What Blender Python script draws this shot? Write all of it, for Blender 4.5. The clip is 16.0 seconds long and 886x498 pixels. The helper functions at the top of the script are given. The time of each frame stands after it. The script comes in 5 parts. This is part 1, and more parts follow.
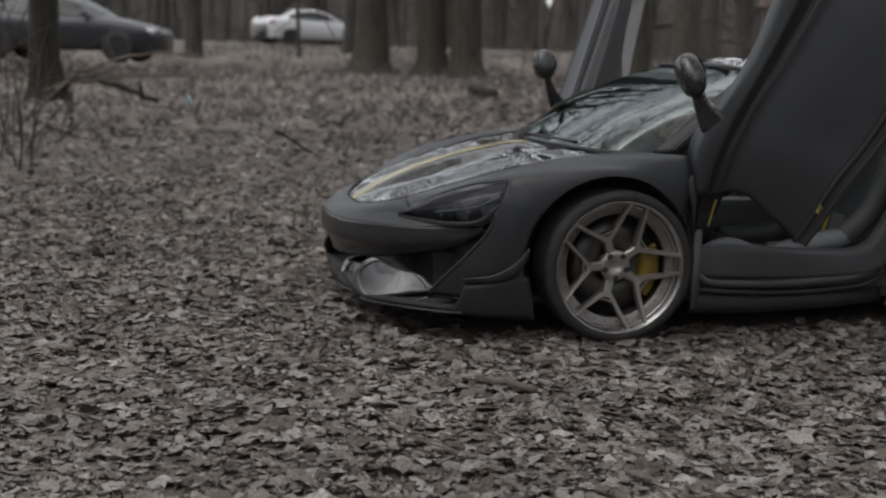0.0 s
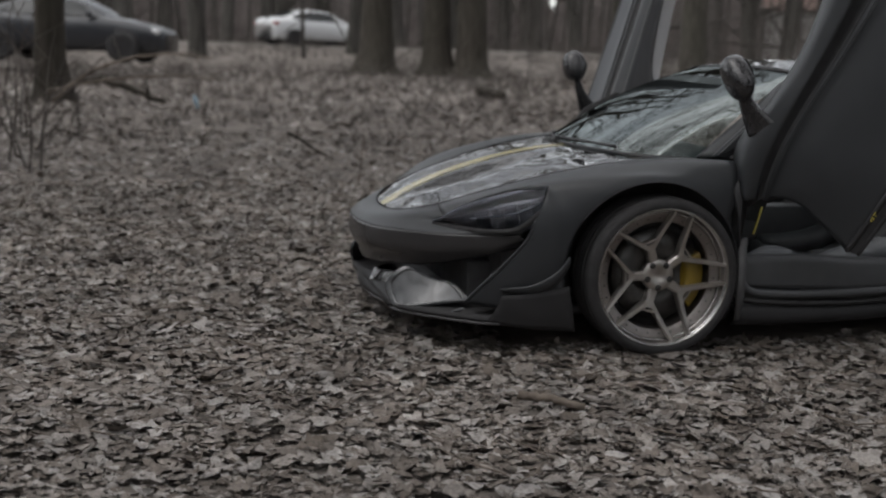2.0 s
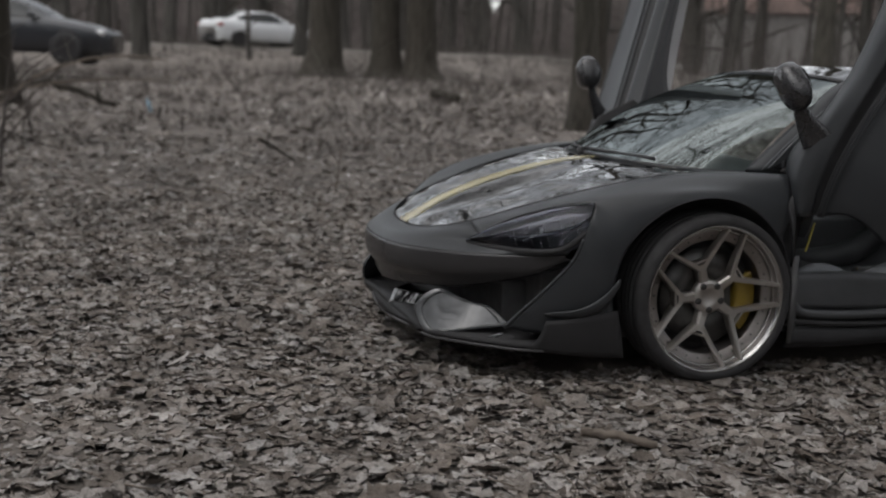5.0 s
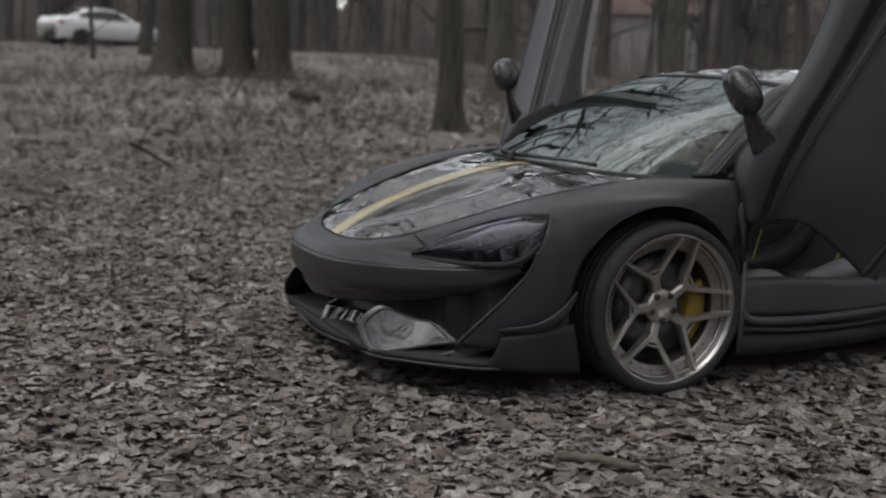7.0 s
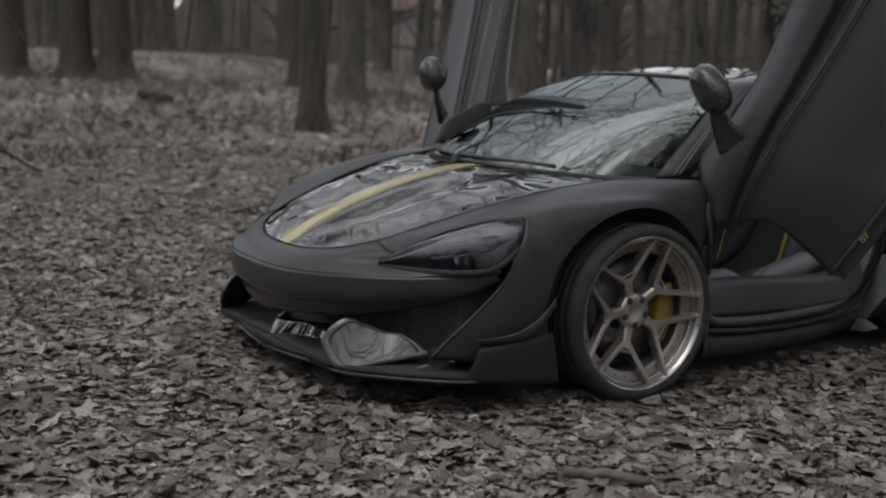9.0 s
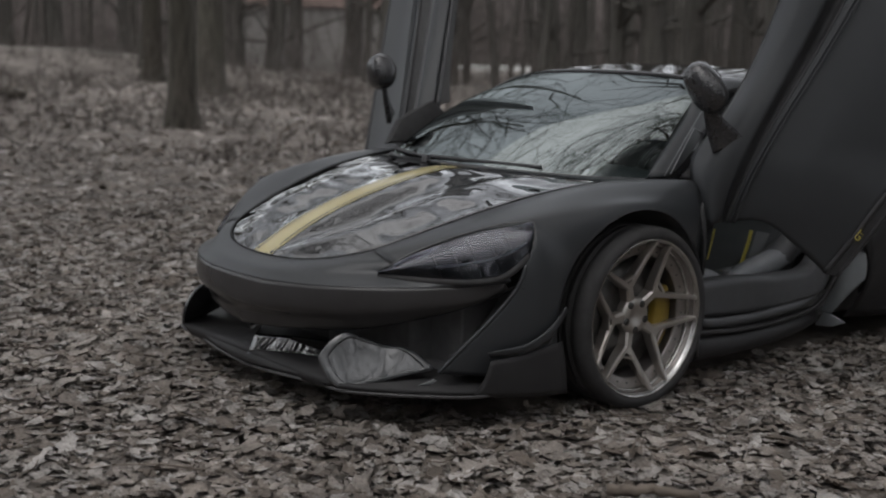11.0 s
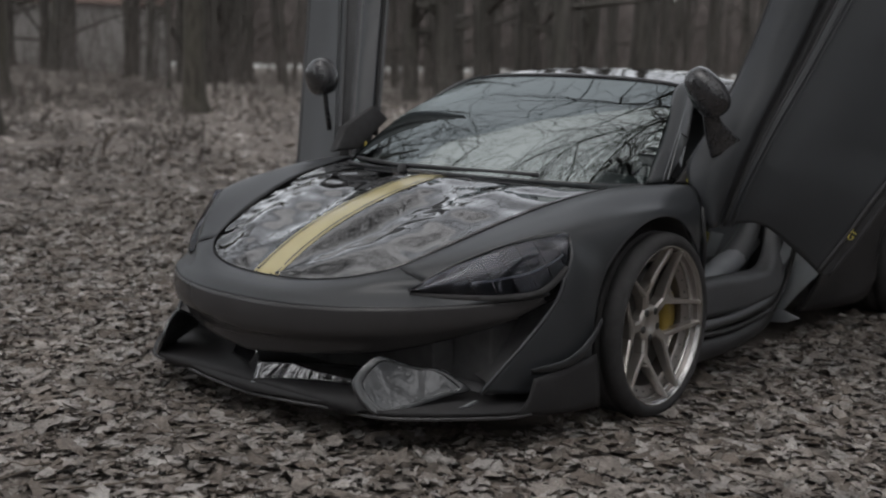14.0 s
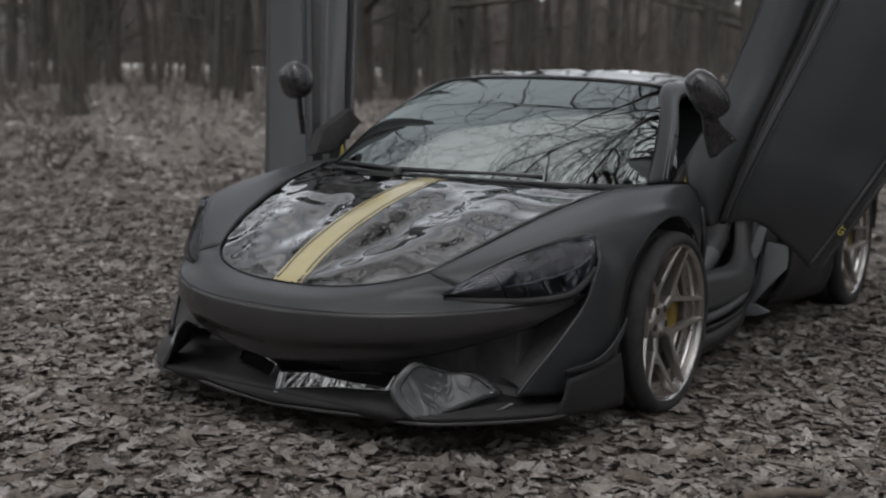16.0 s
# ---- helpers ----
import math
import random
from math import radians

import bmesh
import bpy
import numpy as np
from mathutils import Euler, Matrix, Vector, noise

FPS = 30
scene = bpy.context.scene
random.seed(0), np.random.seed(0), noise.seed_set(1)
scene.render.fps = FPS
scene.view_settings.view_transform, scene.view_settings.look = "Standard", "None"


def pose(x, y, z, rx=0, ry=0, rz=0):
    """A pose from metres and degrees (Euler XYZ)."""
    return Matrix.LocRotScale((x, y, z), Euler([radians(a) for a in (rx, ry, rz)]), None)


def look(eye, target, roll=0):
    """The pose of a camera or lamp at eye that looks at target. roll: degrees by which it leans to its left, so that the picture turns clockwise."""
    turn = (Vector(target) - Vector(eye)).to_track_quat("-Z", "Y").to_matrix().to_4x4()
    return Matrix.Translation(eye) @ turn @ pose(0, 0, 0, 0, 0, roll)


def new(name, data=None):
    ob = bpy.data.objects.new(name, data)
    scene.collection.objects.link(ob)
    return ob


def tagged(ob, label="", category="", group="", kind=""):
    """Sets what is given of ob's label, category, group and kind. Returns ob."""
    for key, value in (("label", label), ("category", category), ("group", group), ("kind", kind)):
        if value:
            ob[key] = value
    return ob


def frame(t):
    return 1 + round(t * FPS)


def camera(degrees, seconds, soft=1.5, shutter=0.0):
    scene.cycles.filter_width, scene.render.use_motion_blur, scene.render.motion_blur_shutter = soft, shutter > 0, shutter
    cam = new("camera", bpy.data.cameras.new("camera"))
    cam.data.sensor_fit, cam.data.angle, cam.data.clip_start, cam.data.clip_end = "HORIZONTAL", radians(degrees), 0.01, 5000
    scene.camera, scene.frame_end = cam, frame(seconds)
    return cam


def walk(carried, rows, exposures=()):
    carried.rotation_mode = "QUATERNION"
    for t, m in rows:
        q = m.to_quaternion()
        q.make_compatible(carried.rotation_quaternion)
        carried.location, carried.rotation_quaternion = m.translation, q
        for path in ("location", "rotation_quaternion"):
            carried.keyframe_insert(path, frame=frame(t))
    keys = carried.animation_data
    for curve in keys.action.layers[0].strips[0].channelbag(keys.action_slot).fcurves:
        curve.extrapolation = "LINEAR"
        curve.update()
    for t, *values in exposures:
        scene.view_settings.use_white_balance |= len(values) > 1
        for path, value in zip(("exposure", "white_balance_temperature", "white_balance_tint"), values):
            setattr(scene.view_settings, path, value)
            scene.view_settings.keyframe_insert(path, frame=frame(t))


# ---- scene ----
cam = camera(41.37, 16.0, soft=2.1)
# seconds, place, turn about x, y and z in degrees
PATH = [
    (0.0, -5.476, 1.824, 1.156, 80.67, -1.65, -103.35),
    (0.5, -5.423, 1.845, 1.157, 80.66, -1.70, -103.32),
    (1.0, -5.370, 1.867, 1.156, 80.66, -1.73, -103.29),
    (1.5, -5.316, 1.891, 1.155, 80.71, -1.74, -103.30),
    (2.0, -5.260, 1.920, 1.152, 80.72, -1.74, -103.29),
    (2.5, -5.197, 1.957, 1.151, 80.75, -1.74, -103.28),
    (3.0, -5.132, 1.998, 1.150, 80.75, -1.77, -103.36),
    (3.5, -5.066, 2.043, 1.150, 80.81, -1.83, -103.63),
    (6.0, -4.657, 2.319, 1.167, 80.94, -1.87, -109.58),
    (6.5, -4.568, 2.387, 1.167, 81.01, -1.92, -111.68),
    (7.0, -4.477, 2.458, 1.166, 81.08, -1.88, -113.73),
    (7.5, -4.383, 2.531, 1.163, 81.14, -1.78, -115.67),
    (8.0, -4.286, 2.606, 1.159, 81.18, -1.83, -117.70),
    (8.5, -4.183, 2.685, 1.152, 81.23, -1.78, -119.64),
    (9.0, -4.075, 2.765, 1.148, 81.30, -1.80, -121.61),
    (11.5, -3.489, 3.149, 1.152, 81.18, -1.64, -131.04),
    (12.0, -3.375, 3.226, 1.149, 81.20, -1.64, -132.92),
    (12.5, -3.261, 3.301, 1.148, 81.23, -1.49, -134.60),
    (13.0, -3.145, 3.377, 1.150, 81.28, -1.50, -136.47),
    (13.5, -3.028, 3.453, 1.155, 81.30, -1.37, -138.20),
    (14.0, -2.913, 3.529, 1.160, 81.38, -1.37, -140.07),
    (14.5, -2.804, 3.604, 1.163, 81.37, -1.29, -141.82),
    (15.0, -2.700, 3.679, 1.165, 81.42, -1.22, -143.48),
    (15.5, -2.601, 3.755, 1.166, 81.45, -1.15, -145.05),
    (16.0, -2.502, 3.831, 1.167, 81.45, -1.10, -146.59),
]
walk(cam, [(t, pose(*row)) for t, *row in PATH])
cam.data.dof.use_dof = True
cam.data.dof.focus_distance, cam.data.dof.aperture_fstop = 3.9, 2.5

# ---- light: overcast daylight in a bare wood ----
world = bpy.data.worlds.new("overcast_sky")
scene.world = world
world.use_nodes = True
wn = world.node_tree
sky = wn.nodes.new("ShaderNodeTexSky")
sky.sky_type, sky.sun_disc = "NISHITA", False
sky.sun_elevation, sky.sun_rotation = radians(68), radians(-15)
sky.air_density, sky.dust_density, sky.ozone_density = 1.0, 1.5, 1.0
grey = wn.nodes.new("ShaderNodeHueSaturation")
grey.inputs["Saturation"].default_value = 0.17
wn.links.new(sky.outputs[0], grey.inputs["Color"])
wn.links.new(grey.outputs[0], wn.nodes["Background"].inputs[0])
wn.nodes["Background"].inputs[1].default_value = 0.15
sun = new("sun", bpy.data.lights.new("sun", "SUN"))
sun.data.energy, sun.data.angle, sun.data.color = 0.6, radians(120), (1.0, 0.94, 0.87)
sun.matrix_world = look((-1.0, 3.5, 9.5), (0, 0, 0))
scene.view_settings.exposure = 0.92


# ---- materials ----
def material(name, color, rough=0.6, metal=0.0, vary=0.0, scale=20.0, bump=0.0, bump_scale=60.0, coat=0.0, spec=0.5, island=0.0, color2=None, bump_detail=6, coat_ior=1.5, bump_depth=0.01, patch=0.0):
    """A surface with colour variation at two scales, fine relief and, where asked, a shade of its own for each loose piece."""
    m = bpy.data.materials.new(name)
    m.use_nodes = True
    nt = m.node_tree
    b = nt.nodes["Principled BSDF"]
    b.inputs["Roughness"].default_value, b.inputs["Metallic"].default_value = rough, metal
    b.inputs["Coat Weight"].default_value, b.inputs["Coat Roughness"].default_value = coat, 0.03
    b.inputs["Coat IOR"].default_value = coat_ior
    b.inputs["Specular IOR Level"].default_value = spec
    b.inputs["Base Color"].default_value = (*color, 1)
    if vary or color2:
        tc = nt.nodes.new("ShaderNodeTexCoord")
        n1, n2 = nt.nodes.new("ShaderNodeTexNoise"), nt.nodes.new("ShaderNodeTexNoise")
        n1.inputs["Scale"].default_value, n2.inputs["Scale"].default_value = scale, scale / 7
        n1.inputs["Detail"].default_value = n2.inputs["Detail"].default_value = 5
        add = nt.nodes.new("ShaderNodeMath")
        add.operation = "ADD"
        for n in (n1, n2):
            nt.links.new(tc.outputs["Object"], n.inputs["Vector"])
        nt.links.new(n1.outputs[0], add.inputs[0])
        nt.links.new(n2.outputs[0], add.inputs[1])
        ramp = nt.nodes.new("ShaderNodeMapRange")
        ramp.inputs["From Min"].default_value, ramp.inputs["From Max"].default_value = 0.65, 1.35
        nt.links.new(add.outputs[0], ramp.inputs["Value"])
        mix = nt.nodes.new("ShaderNodeMix")
        mix.data_type = "RGBA"
        lo = color2 or tuple(c * (1 - vary) for c in color)
        hi = color if color2 else tuple(min(1, c * (1 + vary)) for c in color)
        mix.inputs["A"].default_value, mix.inputs["B"].default_value = (*lo, 1), (*hi, 1)
        nt.links.new(ramp.outputs[0], mix.inputs["Factor"])
        last = mix.outputs["Result"]
        if island:
            geo = nt.nodes.new("ShaderNodeNewGeometry")
            hs = nt.nodes.new("ShaderNodeHueSaturation")
            mr, mh = nt.nodes.new("ShaderNodeMapRange"), nt.nodes.new("ShaderNodeMapRange")
            mr.inputs["To Min"].default_value, mr.inputs["To Max"].default_value = 1 - island, 1 + island
            mh.inputs["To Min"].default_value, mh.inputs["To Max"].default_value = 1.25, 0.45
            nt.links.new(geo.outputs["Random Per Island"], mr.inputs["Value"])
            nt.links.new(geo.outputs["Random Per Island"], mh.inputs["Value"])
            nt.links.new(last, hs.inputs["Color"])
            nt.links.new(mr.outputs[0], hs.inputs["Value"])
            nt.links.new(mh.outputs[0], hs.inputs["Saturation"])
            last = hs.outputs[0]
        if patch:
            pn, pr, pm = nt.nodes.new("ShaderNodeTexNoise"), nt.nodes.new("ShaderNodeMapRange"), nt.nodes.new("ShaderNodeHueSaturation")
            pn.inputs["Scale"].default_value, pn.inputs["Detail"].default_value = 1.6, 4
            pr.inputs["From Min"].default_value, pr.inputs["From Max"].default_value = 0.36, 0.64
            pr.inputs["To Min"].default_value, pr.inputs["To Max"].default_value = 1 - patch, 1 + patch
            nt.links.new(tc.outputs["Object"], pn.inputs["Vector"])
            nt.links.new(pn.outputs[0], pr.inputs["Value"])
            nt.links.new(pr.outputs[0], pm.inputs["Value"])
            nt.links.new(last, pm.inputs["Color"])
            last = pm.outputs[0]
        nt.links.new(last, b.inputs["Base Color"])
    if bump:
        tc = nt.nodes.new("ShaderNodeTexCoord")
        nb, bp = nt.nodes.new("ShaderNodeTexNoise"), nt.nodes.new("ShaderNodeBump")
        nb.inputs["Scale"].default_value, nb.inputs["Detail"].default_value = bump_scale, bump_detail
        bp.inputs["Strength"].default_value, bp.inputs["Distance"].default_value = bump, bump_depth
        nt.links.new(tc.outputs["Object"], nb.inputs["Vector"])
        nt.links.new(nb.outputs[0], bp.inputs["Height"])
        nt.links.new(bp.outputs[0], b.inputs["Normal"])
        nt.links.new(bp.outputs[0], b.inputs["Coat Normal"])
    return m


def bark_material(name, color, scale):
    """Furrowed bark: noise stretched along the trunk, deep relief, lighter ridges."""
    m = bpy.data.materials.new(name)
    m.use_nodes = True
    nt = m.node_tree
    b = nt.nodes["Principled BSDF"]
    b.inputs["Roughness"].default_value, b.inputs["Specular IOR Level"].default_value = 0.9, 0.2
    tc, mp = nt.nodes.new("ShaderNodeTexCoord"), nt.nodes.new("ShaderNodeMapping")
    mp.inputs["Scale"].default_value = (scale, scale, scale * 0.16)
    n1, n2 = nt.nodes.new("ShaderNodeTexNoise"), nt.nodes.new("ShaderNodeTexNoise")
    n1.inputs["Scale"].default_value, n1.inputs["Detail"].default_value = 1.0, 7
    n2.inputs["Scale"].default_value, n2.inputs["Detail"].default_value = 0.9, 4
    nt.links.new(tc.outputs["Object"], mp.inputs[0])
    nt.links.new(mp.outputs[0], n1.inputs["Vector"])
    nt.links.new(tc.outputs["Object"], n2.inputs["Vector"])
    ramp = nt.nodes.new("ShaderNodeValToRGB")
    ramp.color_ramp.elements[0].position, ramp.color_ramp.elements[1].position = 0.34, 0.68
    ramp.color_ramp.elements[0].color = (*[c * 0.35 for c in color], 1)
    ramp.color_ramp.elements[1].color = (*[c * 1.5 for c in color], 1)
    nt.links.new(n1.outputs[0], ramp.inputs[0])
    moss = nt.nodes.new("ShaderNodeMix")
    moss.data_type = "RGBA"
    moss.inputs["B"].default_value = (color[0] * 0.85, color[1] * 0.95, color[2] * 0.85, 1)
    nt.links.new(ramp.outputs[0], moss.inputs["A"])
    nt.links.new(n2.outputs[0], moss.inputs["Factor"])
    nt.links.new(moss.outputs["Result"], b.inputs["Base Color"])
    bp = nt.nodes.new("ShaderNodeBump")
    bp.inputs["Strength"].default_value, bp.inputs["Distance"].default_value = 0.9, 0.03
    nt.links.new(n1.outputs[0], bp.inputs["Height"])
    nt.links.new(bp.outputs[0], b.inputs["Normal"])
    return m


def glass_material(name, tint, ior=1.52, gloss=(0.9, 0.9, 0.9)):
    """A thin pane: clear through tinted glass, mirror-like at glancing angles."""
    m = bpy.data.materials.new(name)
    m.use_nodes = True
    nt = m.node_tree
    nt.nodes.remove(nt.nodes["Principled BSDF"])
    tr, gl = nt.nodes.new("ShaderNodeBsdfTransparent"), nt.nodes.new("ShaderNodeBsdfGlossy")
    tr.inputs[0].default_value = (*tint, 1)
    gl.inputs["Roughness"].default_value = 0.015
    gl.inputs[0].default_value = (*gloss, 1)
    fr, mx = nt.nodes.new("ShaderNodeFresnel"), nt.nodes.new("ShaderNodeMixShader")
    fr.inputs[0].default_value = ior
    nt.links.new(fr.outputs[0], mx.inputs[0])
    nt.links.new(tr.outputs[0], mx.inputs[1])
    nt.links.new(gl.outputs[0], mx.inputs[2])
    nt.links.new(mx.outputs[0], nt.nodes["Material Output"].inputs[0])
    return m


def carbon_material(name, light=1.0, coat=1.0, grain=(1.0, 1.0, 1.0)):
    """Forged carbon under clear lacquer: grey flakes and streaks in black resin."""
    m = bpy.data.materials.new(name)
    m.use_nodes = True
    nt = m.node_tree
    b = nt.nodes["Principled BSDF"]
    b.inputs["Roughness"].default_value, b.inputs["Coat Weight"].default_value = 0.24, coat
    b.inputs["Coat Roughness"].default_value = 0.05
    tc, vo, no = nt.nodes.new("ShaderNodeTexCoord"), nt.nodes.new("ShaderNodeTexVoronoi"), nt.nodes.new("ShaderNodeTexNoise")
    no.inputs["Scale"].default_value, no.inputs["Distortion"].default_value = 14, 2.5
    vo.inputs["Scale"].default_value = 46
    mx = nt.nodes.new("ShaderNodeMix")
    mx.data_type, mx.inputs["Factor"].default_value = "RGBA", 0.12
    nt.links.new(tc.outputs["Object"], no.inputs["Vector"])
    nt.links.new(tc.outputs["Object"], mx.inputs["A"])
    nt.links.new(no.outputs["Color"], mx.inputs["B"])
    mp = nt.nodes.new("ShaderNodeMapping")
    mp.inputs["Scale"].default_value = grain
    nt.links.new(mx.outputs["Result"], mp.inputs[0])
    nt.links.new(mp.outputs[0], vo.inputs["Vector"])
    ramp = nt.nodes.new("ShaderNodeValToRGB")
    ramp.color_ramp.elements[0].color, ramp.color_ramp.elements[1].color = (0.016, 0.016, 0.017, 1), (0.06 * light, 0.058 * light, 0.062 * light, 1)
    nt.links.new(vo.outputs["Color"], ramp.inputs[0])
    nt.links.new(ramp.outputs[0], b.inputs["Base Color"])
    return m


MATTE = material("matte_black_wrap", (0.036, 0.0385, 0.042), 0.36, vary=0.12, scale=3, bump=0.02, bump_scale=500, spec=0.5)
HOODPAINT = material("gloss_black_wrap", (0.010, 0.0104, 0.0112), 0.05, coat=1.0, bump=1.0, bump_scale=9, bump_detail=0.0, coat_ior=1.62, bump_depth=0.022)
GLOSS = material("gloss_black_paint", (0.014, 0.014, 0.015), 0.06, coat=0.0, spec=0.3, bump=0.6, bump_scale=5, bump_detail=0.0, bump_depth=0.012)
FLANK = material("dark_satin_side", (0.034, 0.033, 0.034), 0.4, vary=0.2, scale=8, spec=0.12)
VANE = material("gloss_black_vane", (0.02, 0.02, 0.022), 0.06, coat=1.0, coat_ior=2.4, bump=0.4, bump_scale=7, bump_detail=0.0, bump_depth=0.006)
LACQUER = material("satin_lacquer_black", (0.044, 0.042, 0.043), 0.25, vary=0.15, scale=6, spec=0.4)
SATIN = material("satin_black_plastic", (0.044, 0.044, 0.046), 0.5, vary=0.2, scale=30, bump=0.05, bump_scale=300, spec=0.35)
# base colour raised to lighten the deep shade in ducts, wells and gaps
VOID = material("lifted_black_plastic", (0.15, 0.148, 0.15), 0.8, vary=0.2, scale=20, spec=0.1)
YELLOW = material("yellow_stripe_paint", (0.50, 0.43, 0.22), 0.25, vary=0.05, scale=8, coat=0.4)
PIN = material("dark_pinstripe", (0.012, 0.012, 0.012), 0.3, vary=0.1)
CALIPER = material("yellow_caliper_paint", (0.23, 0.155, 0.02), 0.35, vary=0.12, scale=30, coat=0.3)
CARBON = material("lacquered_forged_carbon", (0.04, 0.042, 0.045), 0.25, vary=0.35, scale=22, coat=1.0, coat_ior=1.6, bump=0.35, bump_scale=9, bump_detail=0.0, bump_depth=0.008)
MIRRORC = carbon_material("streaked_dark_carbon", 0.75, 0.7, (1.0, 2.2, 0.35))
RUBBER = material("tyre_rubber", (0.046, 0.045, 0.046), 0.85, vary=0.25, scale=30, bump=0.1, bump_scale=220, spec=0.3)
RIM = material("brushed_bronze_alloy", (0.50, 0.47, 0.44), 0.34, 0.85, vary=0.08, scale=40, bump=0.02, bump_scale=300)
FLANGE = material("dull_bronze_flange", (0.30, 0.275, 0.26), 0.42, 0.8, vary=0.15, scale=40)
BARREL = material("dark_alloy_barrel", (0.24, 0.22, 0.21), 0.4, 0.8, vary=0.2, scale=30)
LIP = material("polished_alloy", (0.50, 0.49, 0.48), 0.2, 1.0, vary=0.06, scale=30)
STEEL = material("brake_steel", (0.11, 0.108, 0.106), 0.42, 0.9, vary=0.25, scale=40)
PALETRIM = material("pale_grey_satin_trim", (0.33, 0.35, 0.365), 0.35, vary=0.12, scale=10, spec=0.5)
PAD = material("grey_leather_pad", (0.21, 0.218, 0.23), 0.4, vary=0.15, scale=12, bump=0.1, bump_scale=400)
LEATHER = material("black_leather", (0.075, 0.076, 0.080), 0.48, vary=0.15, scale=12, bump=0.15, bump_scale=420)
GLASS = glass_material("tinted_windscreen", (0.42, 0.48, 0.47), 1.39, (0.25, 0.274, 0.271))
WINDOW = glass_material("side_window", (0.28, 0.3, 0.3), 1.55)
# pale, part-opaque colour stands in for bright reflection on the far pane
PALEGLASS = material("pale_reflection_glass", (0.72, 0.725, 0.73), 0.15, vary=0.1, scale=5)
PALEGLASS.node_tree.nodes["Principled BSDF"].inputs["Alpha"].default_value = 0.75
LENS = glass_material("headlight_lens", (0.62, 0.63, 0.66), 1.55, (0.62, 0.62, 0.66))
HOUSING = material("lamp_housing", (0.06, 0.06, 0.065), 0.4, 0.0, vary=0.35, scale=25)
GUIDE = material("white_light_guide", (0.85, 0.86, 0.88), 0.3, vary=0.05)
GREYTRIM = material("grey_satin_panel", (0.20, 0.207, 0.215), 0.22, vary=0.1, scale=10)
BADGE = material("yellow_badge", (0.5, 0.42, 0.08), 0.4)


# ---- building helpers ----
def part(name, bm, mat, parent, label="", smooth=True, kind=""):
    """Links a bmesh as one mesh object under a thing or part."""
    me = bpy.data.meshes.new(name)
    bm.to_mesh(me)
    bm.free()
    if smooth:
        me.polygons.foreach_set("use_smooth", [True] * len(me.polygons))
    me.materials.append(mat)
    ob = new(name, me)
    if parent is not None:
        ob.parent = parent
        m, up = Matrix.Identity(4), parent
        while up is not None:
            m, up = up.matrix_basis @ m if up.parent is None else up.matrix_parent_inverse @ up.matrix_basis @ m, up.parent
        ob.matrix_parent_inverse = m.inverted()
    return tagged(ob, label, kind=kind)


def spline(pts, n):
    """n points along a smooth curve through pts."""
    p = np.array(pts, float)
    if len(p) == 2:
        return p[0] + (p[1] - p[0]) * np.linspace(0, 1, n)[:, None]
    d = np.r_[0, np.cumsum(np.sqrt(np.linalg.norm(np.diff(p, axis=0), axis=1)) + 1e-6)]
    m = np.empty_like(p)
    for i in range(1, len(p) - 1):
        h0, h1 = d[i] - d[i - 1], d[i + 1] - d[i]
        m[i] = ((p[i] - p[i - 1]) / h0 * h1 + (p[i + 1] - p[i]) / h1 * h0) / (h0 + h1)
    m[0] = 1.5 * (p[1] - p[0]) / (d[1] - d[0]) - 0.5 * m[1]
    m[-1] = 1.5 * (p[-1] - p[-2]) / (d[-1] - d[-2]) - 0.5 * m[-2]
    out = []
    for t in np.linspace(0, d[-1], n):
        i = min(np.searchsorted(d, t, "right") - 1, len(p) - 2)
        h = d[i + 1] - d[i]
        u = (t - d[i]) / h
        out.append((2 * u**3 - 3 * u**2 + 1) * p[i] + (u**3 - 2 * u**2 + u) * h * m[i] + (3 * u**2 - 2 * u**3) * p[i + 1] + (u**3 - u**2) * h * m[i + 1])
    return np.array(out)


def surface(rows, nu, nv):
    """A grid of nu x nv points on the smooth sheet through rows of points."""
    a = np.array([spline(r, nv) for r in rows])
    return np.stack([spline(a[:, j], nu) for j in range(nv)], axis=1)


def sheet(grid, s=1, close=False, bm=None):
    """A bmesh of a grid of points; s = -1 mirrors it to the other side."""
    bm = bm or bmesh.new()
    g = np.array(grid)
    vs = [[bm.verts.new((s * p[0], p[1], p[2])) for p in row] for row in g]
    for i in range(len(vs) - 1):
        for j in range(len(vs[0]) - (0 if close else 1)):
            k = (j + 1) % len(vs[0])
            q = [vs[i][j], vs[i][k], vs[i + 1][k], vs[i + 1][j]]
            bm.faces.new(q if s > 0 else q[::-1])
    bmesh.ops.remove_doubles(bm, verts=bm.verts, dist=1e-5)
    return bm


def thicken(ob, t, offset=0.0):
    mod = ob.modifiers.new("thickness", "SOLIDIFY")
    mod.thickness, mod.offset = t, offset
    return ob


